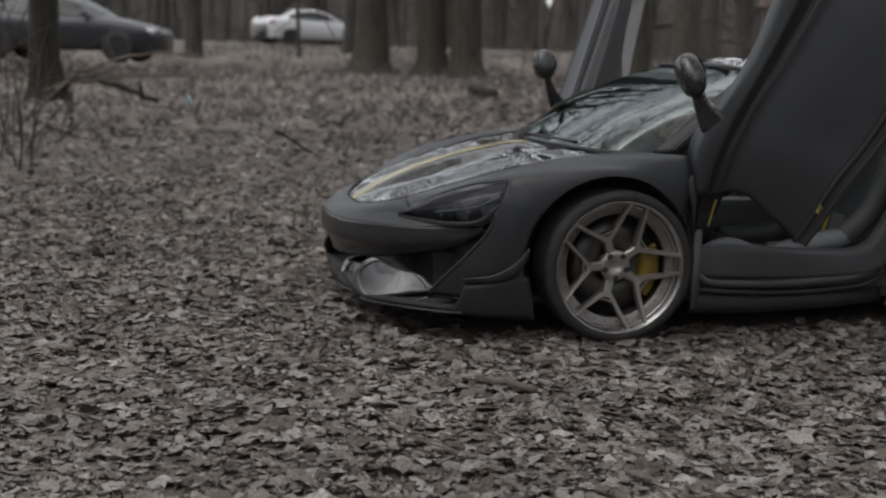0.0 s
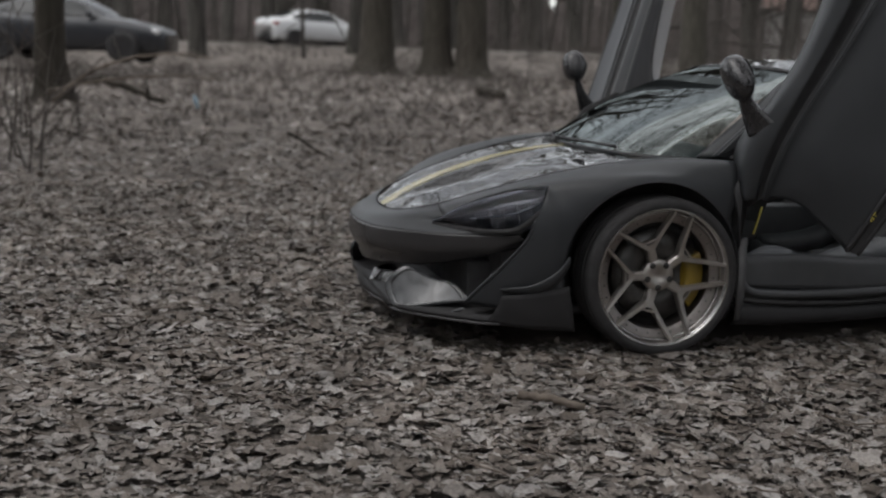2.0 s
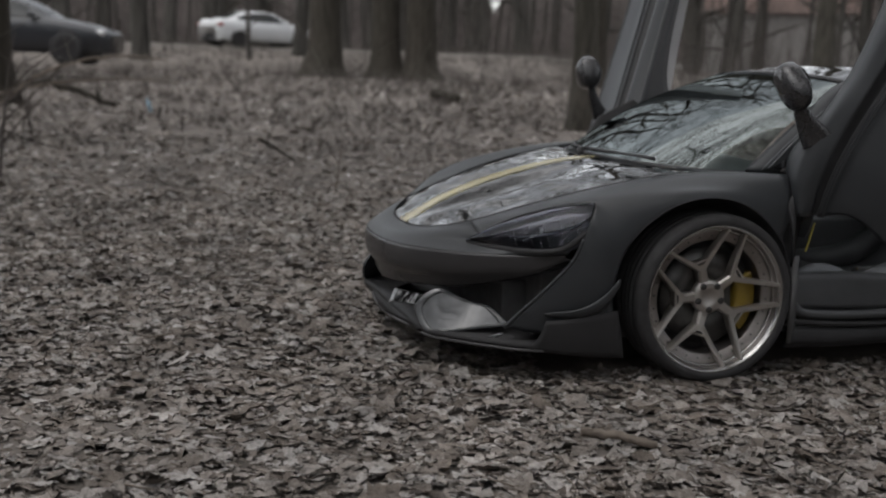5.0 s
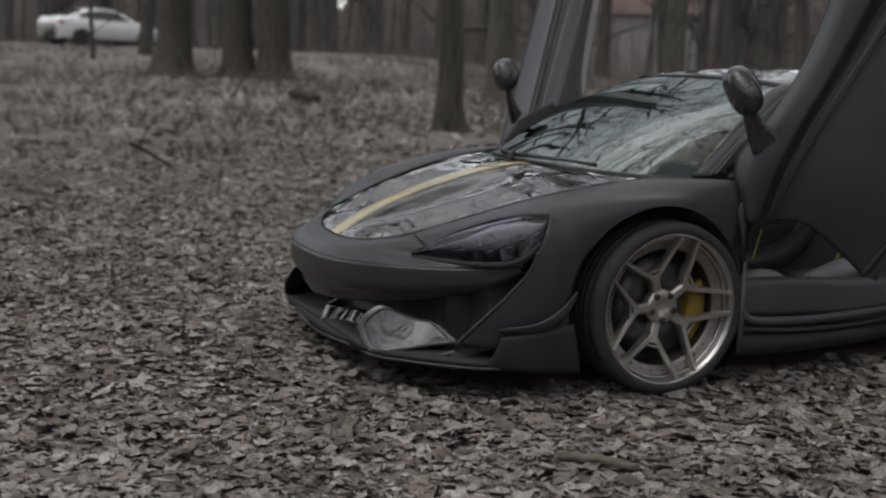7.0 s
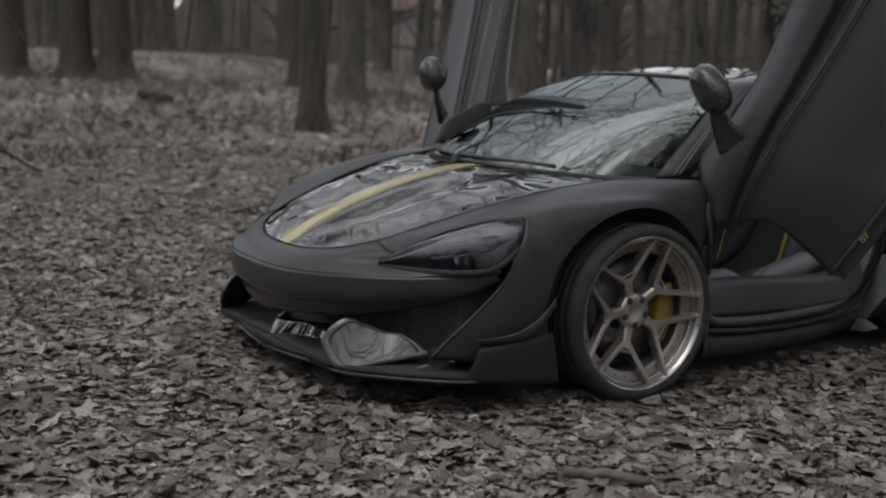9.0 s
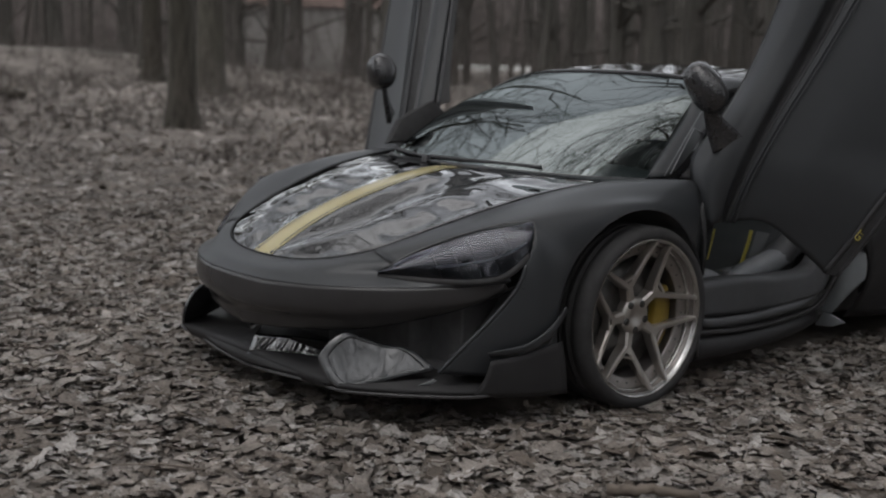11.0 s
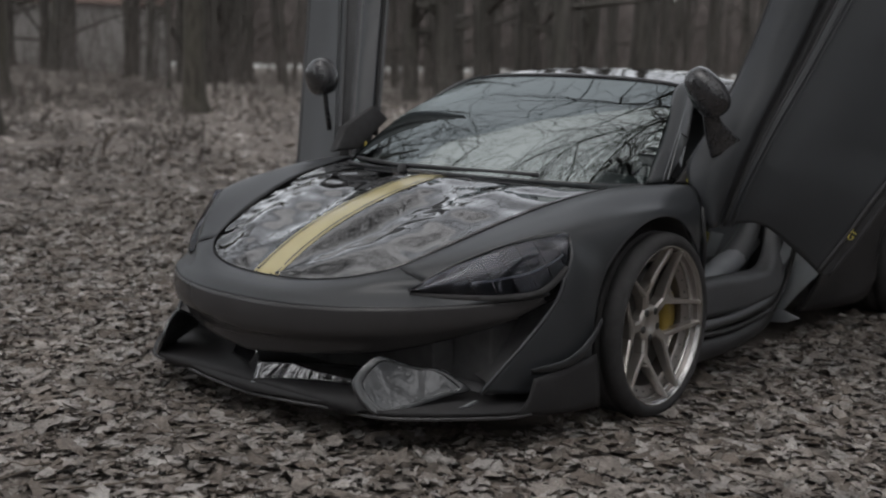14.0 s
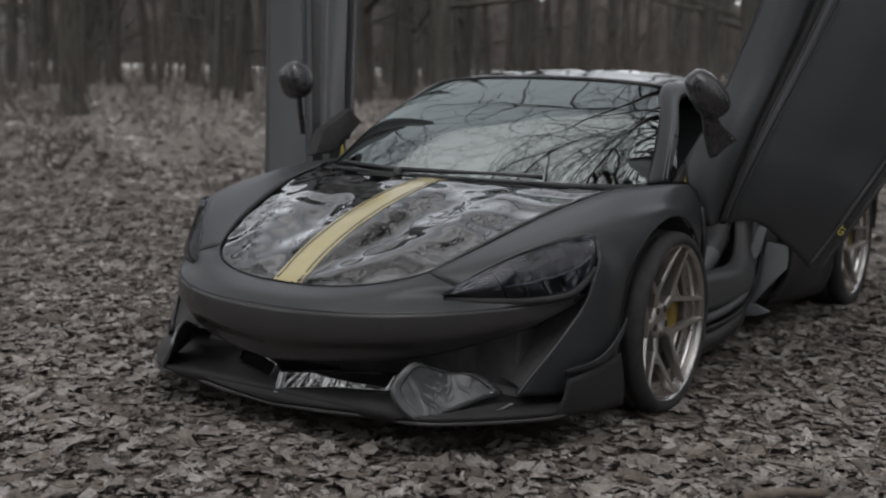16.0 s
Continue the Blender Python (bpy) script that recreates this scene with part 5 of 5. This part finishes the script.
# trees whose crowns stand over the car and mirror in its glass
for k, (x, y, r, h, f, aim) in enumerate(((9.0, 7.0, 0.34, 17, 4.5, -95), (3.5, 8.5, 0.36, 16, 4.0, -70), (-1.4, -7.8, 0.36, 16, 4.0, 35), (-5.0, -8.0, 0.34, 17, 4.5, 40), (-8.5, -3.0, 0.34, 18, 5, 10), (12.5, 9.5, 0.34, 18, 4.5, -100), (20.0, -14.5, 0.26, 19, 6, 120), (-7.5, 5.5, 0.32, 18, 5.5, -40), (-13.0, 0.0, 0.3, 20, 5, 0))):
    tree(x, y, r, h, f, 30 + k, BARKG, "bare tree with spreading crown above the car", 9 if k < 6 else 6, reach=1.9, aim=aim)

# far ridge of closed woodland behind everything
RIDGE = material("far_wood_haze", (0.060, 0.052, 0.049), 0.95, vary=0.5, scale=1.2, bump=0.5, bump_scale=2, spec=0.05)
rv, rf = [], []
for i in range(361):
    a = 2 * math.pi * i / 360
    for d, h in ((132, 0), (134, 0.55), (137, 1.0), (160, 0.2)):
        top = 10.5 + 5.0 * noise.noise((math.cos(a) * 14, math.sin(a) * 14, 2)) + 4.0 * noise.noise((math.cos(a) * 60, math.sin(a) * 60, 5)) + 3.0 * noise.noise((math.cos(a) * 170, math.sin(a) * 170, 8))
        rv.append((HUB[0] + d * math.cos(a), HUB[1] + d * math.sin(a), 1.5 + h * top))
for i in range(360):
    for j in range(3):
        rf.append((4 * i + j, 4 * i + j + 1, 4 * i + j + 5, 4 * i + j + 4))
mesh_thing("backdrop", rv, rf, RIDGE, "far brown line of closed bare woodland", "wood", "structure", True)

# far wood: many thin trunks and a thicket of saplings
rng = np.random.default_rng(5)
bm = bmesh.new()
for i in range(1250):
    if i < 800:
        a, d = rng.uniform(radians(-115), radians(45)), 46 + 78 * rng.uniform() ** 0.75
        if i < 45:
            a, d = rng.uniform(radians(-115), radians(-36)), rng.uniform(37, 50)
        if 50 < d < 58 and a > radians(-40):
            d += 9
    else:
        # unseen rear sector: trees added to dim the low sky and fill reflections
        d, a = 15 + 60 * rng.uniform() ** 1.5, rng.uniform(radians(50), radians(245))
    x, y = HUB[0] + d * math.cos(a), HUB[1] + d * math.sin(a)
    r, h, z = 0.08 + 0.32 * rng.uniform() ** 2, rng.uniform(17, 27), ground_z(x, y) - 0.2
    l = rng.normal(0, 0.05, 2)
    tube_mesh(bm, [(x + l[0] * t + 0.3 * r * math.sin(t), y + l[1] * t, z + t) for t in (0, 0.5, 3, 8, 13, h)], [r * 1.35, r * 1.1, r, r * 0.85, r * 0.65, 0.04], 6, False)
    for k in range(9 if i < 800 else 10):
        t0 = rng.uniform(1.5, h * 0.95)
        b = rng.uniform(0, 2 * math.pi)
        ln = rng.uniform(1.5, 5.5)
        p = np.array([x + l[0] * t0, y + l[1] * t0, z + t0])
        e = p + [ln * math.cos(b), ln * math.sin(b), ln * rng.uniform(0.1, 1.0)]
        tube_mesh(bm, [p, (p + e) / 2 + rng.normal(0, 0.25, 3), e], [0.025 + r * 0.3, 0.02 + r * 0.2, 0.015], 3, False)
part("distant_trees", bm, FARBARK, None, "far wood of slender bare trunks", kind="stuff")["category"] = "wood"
bm = bmesh.new()
for i in range(5000):
    a = rng.uniform(radians(-110), radians(-24)) if i % 4 else rng.uniform(radians(-24), radians(38))
    wide = a < radians(-24)
    d = 19 + 3 * noise.noise((a * 9, 1, 0)) + 50 * rng.uniform() ** 0.55 if wide else rng.uniform(58, 80)
    x, y = HUB[0] + d * math.cos(a), HUB[1] + d * math.sin(a)
    h, z = rng.uniform(0.4, 0.9 + max(0.0, d - 20) * 0.13), ground_z(x, y) - 0.1
    l = rng.normal(0, 0.3, 2)
    r = rng.uniform(0.004, 0.015)
    tube_mesh(bm, [(x, y, z), (x + l[0] * h * 0.4, y + l[1] * h * 0.4, z + h * 0.5), (x + l[0] * h, y + l[1] * h, z + h)], [r, r * 0.8, 0.003], 3, False)
    for k in range(3):
        t0 = rng.uniform(0.3, 0.85)
        p = np.array([x + l[0] * h * t0, y + l[1] * h * t0, z + h * t0])
        tube_mesh(bm, [p, p + rng.normal(0, 0.5, 3) + [0, 0, 0.3]], [r * 0.5, 0.002], 3, False)
for i in range(17000):
    a = rng.uniform(radians(-110), radians(38)) if i % 2 else rng.uniform(radians(-36), radians(38))
    d = 12 + 46 * rng.uniform() ** 0.7 + 2 * noise.noise((a * 11, 4, 0))
    if noise.noise((d * math.cos(a) * 0.3, d * math.sin(a) * 0.3, 2)) < -0.15:
        continue
    x, y = HUB[0] + d * math.cos(a), HUB[1] + d * math.sin(a)
    h, z, r = rng.uniform(0.08, 0.16 + 0.012 * d), ground_z(x, y) - 0.05, rng.uniform(0.004, 0.013)
    p = np.array([x, y, z])
    for k in range(3):
        tube_mesh(bm, [p, p + [rng.normal(0, 0.5) * h, rng.normal(0, 0.5) * h, h * rng.uniform(0.6, 1)]], [r, 0.003], 3, False)
part("thicket", bm, TWIG, None, "brown thicket of bare saplings and brush", kind="stuff")["category"] = "brush"


# sandy track through the wood
tv, tf = [], []
for a in np.radians(np.arange(-70, 46, 1.0)):
    for d in (51.4, 52.0, 56.4, 57.0):
        x, y = HUB[0] + d * math.cos(a), HUB[1] + d * math.sin(a)
        tv.append((x, y, ground_z(x, y) + (0.05 if 51.6 < d < 56.8 else 0.0) + 0.03 * noise.noise((x * 0.25, y * 0.25, 7))))
for i in range(len(tv) // 4 - 1):
    for j in range(3):
        tf.append((4 * i + j, 4 * i + j + 1, 4 * i + j + 5, 4 * i + j + 4))
mesh_thing("road", tv, tf, TRACKM, "pale sandy track between the trees", "road", "structure", True)

WHITE = material("white_car_paint", (0.62, 0.63, 0.64), 0.25, vary=0.04, scale=2, coat=0.6)
DARKP = material("dark_blue_car_paint", (0.026, 0.028, 0.033), 0.3, vary=0.1, scale=2, coat=0.2)
TAIL = material("red_tail_lamp", (0.28, 0.03, 0.025), 0.25, vary=0.1, scale=10)
HEADL = material("clear_head_lamp", (0.6, 0.6, 0.6), 0.15, 0.3, vary=0.1, scale=30)
DARKGLASS = material("dark_car_glass", (0.02, 0.022, 0.023), 0.15, vary=0.1, scale=3, spec=0.25)


def parked_car(x, y, z, heading, paint, label, size=1.0):
    """A four-door saloon: body shell, glasshouse, wheels, lamps, mirrors; nose along heading."""
    c = thing("parked_car", (x, y, z), label, "car", "cars parked on the track")
    M = Matrix.Translation((x, y, z)) @ Matrix.Rotation(radians(heading), 4, "Z") @ Matrix.Scale(size, 4)

    def put(name, bm, mat, parent, lab="", smooth=True):
        bmesh.ops.transform(bm, matrix=M, verts=bm.verts)
        return part(name, bm, mat, parent, lab, smooth)

    # stations: along, half width, deck height, belt height
    st = [(2.32, 0.55, 0.60, 0.52), (2.15, 0.80, 0.72, 0.62), (1.6, 0.90, 0.86, 0.72), (0.95, 0.92, 0.96, 0.80), (0.3, 0.92, 0.97, 0.84), (-0.7, 0.92, 0.98, 0.88), (-1.5, 0.92, 1.02, 0.92), (-2.0, 0.88, 1.05, 0.92), (-2.28, 0.80, 1.0, 0.85), (-2.36, 0.72, 0.72, 0.62)]
    full = [[(-w * 0.9, yy, 0.24), (-w, yy, 0.45), (-w, yy, zb), (-w * 0.9, yy, zt), (0, yy, zt + 0.015), (w * 0.9, yy, zt), (w, yy, zb), (w, yy, 0.45), (w * 0.9, yy, 0.24)] for yy, w, zt, zb in st]
    bm = sheet(surface(full, 40, 33))
    bmesh.ops.holes_fill(bm, edges=[e for e in bm.edges if e.is_boundary], sides=0)
    body = put("body", bm, paint, c)
    put("underbody", block((-0.8, -2.2, 0.2), (0.8, 2.15, 0.5), 0.05), RUBBER, c)
    gh = [[(-0.70, 1.05, 0.95), (0, 1.12, 0.97), (0.70, 1.05, 0.95)], [(-0.60, 0.25, 1.36), (0, 0.32, 1.40), (0.60, 0.25, 1.36)], [(-0.58, -0.5, 1.42), (0, -0.5, 1.46), (0.58, -0.5, 1.42)], [(-0.57, -1.15, 1.33), (0, -1.15, 1.37), (0.57, -1.15, 1.33)], [(-0.66, -2.0, 1.04), (0, -2.05, 1.06), (0.66, -2.0, 1.04)]]
    put("roof", sheet(surface(gh, 30, 12)), paint, c)
    put("front_glass", sheet(surface([[(-0.66, 1.02, 0.985), (0, 1.09, 1.0), (0.66, 1.02, 0.985)], [(-0.59, 0.42, 1.31), (0, 0.48, 1.345), (0.59, 0.42, 1.31)]], 6, 10)), DARKGLASS, c, "dark windscreen")
    put("rear_glass", sheet(surface([[(-0.58, -1.25, 1.325), (0, -1.28, 1.36), (0.58, -1.25, 1.325)], [(-0.62, -1.85, 1.11), (0, -1.9, 1.125), (0.62, -1.85, 1.11)]], 6, 10)), DARKGLASS, c, "dark rear window")
    for s in (-1, 1):
        side = [[(0.70, 1.05, 0.95), (0.605, 0.25, 1.355), (0.585, -0.5, 1.415), (0.575, -1.15, 1.325), (0.665, -2.0, 1.04)], [(0.88, 0.95, 0.94), (0.88, 0.3, 0.95), (0.88, -0.5, 0.97), (0.87, -1.3, 1.0), (0.80, -1.98, 1.03)]]
        put("cabin_side", sheet(surface(side, 8, 30), s), paint, c)
        win = [[(0.70, 0.80, 1.0), (0.645, 0.25, 1.30), (0.63, -0.4, 1.355), (0.655, -1.05, 1.28), (0.735, -1.5, 1.13)], [(0.855, 0.80, 0.985), (0.862, 0.25, 0.995), (0.862, -0.4, 1.01), (0.852, -1.05, 1.04), (0.80, -1.5, 1.1)]]
        put("side_glass", sheet(np.array(surface(win, 6, 24)) + [0.012, 0, 0.004], s), DARKGLASS, c, "dark side windows")
        put("wing_mirror", block((min(s * 0.9, s * 1.06), 0.58, 0.97), (max(s * 0.9, s * 1.06), 0.70, 1.09), 0.03), paint, c)
        put("tail_lamp", block((min(s * 0.42, s * 0.86), -2.33, 0.80), (max(s * 0.42, s * 0.86), -2.08, 0.92), 0.03), TAIL, c, "red tail lamp")
        put("head_lamp", block((min(s * 0.5, s * 0.82), 1.92, 0.62), (max(s * 0.5, s * 0.82), 2.2, 0.74), 0.04), HEADL, c, "clear head lamp")
        put("rear_bumper_trim", block((min(s * 0.1, s * 0.7), -2.34, 0.25), (max(s * 0.1, s * 0.7), -2.2, 0.32), 0.02), SATIN, c)
        for yy in (1.38, -1.42):
            w = put("wheel", lathe([(0.0, s * 0.02), (0.06, s * 0.03), (0.2, s * 0.0), (0.235, s * 0.015), (0.24, -s * 0.1)], (s * 0.945, yy, 0.33), 28), FLANK, c, "dark alloy wheel")
            put("tyre", lathe([(0.235, s * 0.015), (0.28, s * 0.025), (0.325, s * 0.01), (0.335, -s * 0.03), (0.335, -s * 0.2), (0.24, -s * 0.2)], (s * 0.945, yy, 0.33), 32), RUBBER, w)
            put("arch", lathe([(0.395, -s * 0.01), (0.39, s * 0.006), (0.33, s * 0.006)], (s * 0.926, yy, 0.34), 28), FLANK, w, "dark wheel arch")
    return c


parked_car(51.05, -5.1, 1.47, 204, WHITE, "white four-door saloon parked on the track", 1.15)
parked_car(30.6, 4.35, 0.78, 166, DARKP, "dark saloon parked among the trees", 1.22)


# fallen wood and small things
def fallen(name, pts, r0, r1, label, twigs=0, seed=0, category="branch"):
    rng = np.random.default_rng(seed)
    pts = [(x, y, ground_z(x, y) + z) for x, y, z in pts]
    bm = bmesh.new()
    sp = spline(pts, 14)
    tube_mesh(bm, sp + rng.normal(0, r0 * 0.25, sp.shape), [r0 + (r1 - r0) * k / 13 * (1 + 0.1 * math.sin(k * 2.1)) for k in range(14)], 9)
    for k in range(twigs):
        i = rng.integers(3, 13)
        e = sp[i] + rng.normal(0, 0.18, 3) + [0, 0, 0.12]
        tube_mesh(bm, [sp[i], (sp[i] + e) / 2 + rng.normal(0, 0.03, 3), e], [r1 * 0.7, r1 * 0.5, 0.002], 5)
    ob = part(name, bm, BARK if "dark" in label else STICK, None, label)
    ob["category"] = category
    return ob


fallen("fallen_stick", [(-1.49, 0.72, 0.0), (-1.57, 0.64, 0.012), (-1.675, 0.55, 0.0)], 0.017, 0.013, "short dead stick lying on dry leaves", category="stick")
fallen("fallen_branch", [(6.95, 0.66, 0.33), (6.85, 0.55, 0.28), (6.75, 0.42, 0.19), (6.68, 0.30, 0.13)], 0.018, 0.009, "dark crooked dead branch lying on dry leaves", 3, 2)
fallen("fallen_branch", [(10.0, -5.2, 0.0), (9.85, -5.15, 0.2), (9.7, -5.3, 0.36)], 0.014, 0.005, "thin dead branch standing out of the leaves", 3, 3)
fallen("fallen_log", [(23.0, -5.65, 0.10), (22.3, -5.8, 0.12), (21.7, -5.95, 0.08)], 0.12, 0.09, "dark rotten log lying on dry leaves", 0, 4, "log")
fallen("dry_stalk", [(5.5, 0.15, -0.02), (5.48, 0.13, 0.2), (5.52, 0.1, 0.42)], 0.008, 0.004, "pale dry plant stalk standing in leaves", 1, 5, "plant")
fallen("root_spur", [(18.2, 3.6, 0.28), (17.8, 3.1, 0.42), (17.3, 2.4, 0.25), (16.9, 1.9, 0.05)], 0.09, 0.04, "curved dark branch leaning beside a tree", 2, 6)
fallen("fallen_branch", [(15.2, 3.7, 0.15), (15.0, 2.9, 0.75), (14.8, 1.9, 1.0), (14.6, 1.1, 0.95)], 0.035, 0.012, "grey dead branch leaning low above the leaves", 5, 7)
fallen("fallen_branch", [(15.4, 3.8, 0.3), (15.1, 3.0, 0.5), (14.9, 2.0, 0.62), (14.7, 0.9, 0.6)], 0.03, 0.010, "grey dead branch leaning low above the leaves", 4, 8)


def sapling(x, y, h, seed, label):
    """A bare shrub of a few thin stems with side twigs."""
    rng = np.random.default_rng(seed)
    bm = bmesh.new()
    z = ground_z(x, y) - 0.05
    for k in range(3):
        out = []
        grow(rng, np.array([x + rng.normal(0, 0.12), y + rng.normal(0, 0.06), z]), np.array([rng.normal(0, 0.22), rng.normal(0, 0.22), 1.0]), h * rng.uniform(0.6, 1.1), 0.011, 2, out, 0.13, 0.02)
        for pts, rs, lv in out:
            tube_mesh(bm, pts, rs, 4, False)
    ob = part("bare_shrub", bm, TWIG, None, label)
    ob["category"] = "shrub"
    return ob


for k, (x, y, h) in enumerate(((6.3, 3.15, 1.3), (7.3, 3.5, 1.6), (9.3, 3.95, 1.5), (7.9, 3.3, 1.0), (10.5, 3.6, 1.2), (12.5, 3.2, 1.0), (26.0, -7.8, 1.3), (27.5, -9.5, 1.4), (13.9, -6.6, 0.5))):
    sapling(x, y, h, 60 + k, "bare brown shrub of thin stems in leaf litter")

# litter: a pale blue plastic bottle far off
bm = lathe([(0.0, -0.12), (0.035, -0.12), (0.037, 0.05), (0.014, 0.10), (0.014, 0.13), (0.0, 0.13)], (0, 0, 0), 14, "x")
bmesh.ops.transform(bm, matrix=Matrix.Translation((16.5, 1.33, ground_z(16.5, 1.33) + 0.12)) @ Euler((0, radians(-65), radians(40))).to_matrix().to_4x4(), verts=bm.verts)
part("plastic_bottle", bm, material("pale_blue_plastic", (0.3, 0.42, 0.5), 0.3, vary=0.1), None, "pale blue plastic bottle among dry leaves")["category"] = "bottle"


# houses far behind the wood
PLASTER = material("pale_plaster", (0.22, 0.21, 0.20), 0.85, vary=0.1, scale=3, bump=0.1)
ROOFT = material("brown_roof_tiles", (0.10, 0.066, 0.055), 0.85, vary=0.25, scale=8)
PANE = material("house_glass", (0.03, 0.035, 0.04), 0.08)


def house(x, y, heading, w, d, h, label):
    z = ground_z(x, y) - 0.3
    e = thing("house", (x, y, z), label, "house", "")
    M = Matrix.Translation((x, y, z)) @ Matrix.Rotation(radians(heading), 4, "Z")

    def put(name, bm, mat, parent, lab=""):
        bmesh.ops.transform(bm, matrix=M, verts=bm.verts)
        return part(name, bm, mat, parent, lab, False)

    walls = put("wall", block((-w / 2, -d / 2, 0), (w / 2, d / 2, h), 0.02), PLASTER, e)
    put("roof", prism([(-w / 2 - 0.4, -d / 2 - 0.4, h - 0.1), (-w / 2 - 0.4, d / 2 + 0.4, h - 0.1), (-w / 2 - 0.4, 0, h + d * 0.4)], w + 0.8), ROOFT, e)
    for k in range(int(w // 3)):
        cx = -w / 2 + 1.6 + 3 * k
        for zz in (1.0, 3.8):
            if zz + 1.4 < h:
                f = put("window", block((cx - 0.6, -d / 2 - 0.06, zz), (cx + 0.6, -d / 2 + 0.02, zz + 1.4), 0.02), PLASTER, e)
                put("pane", block((cx - 0.5, -d / 2 - 0.08, zz + 0.1), (cx + 0.5, -d / 2 - 0.062, zz + 1.3)), PANE, f)


house(76, -49, 50, 11, 8, 5.2, "pale plastered house with a brown roof behind trees")
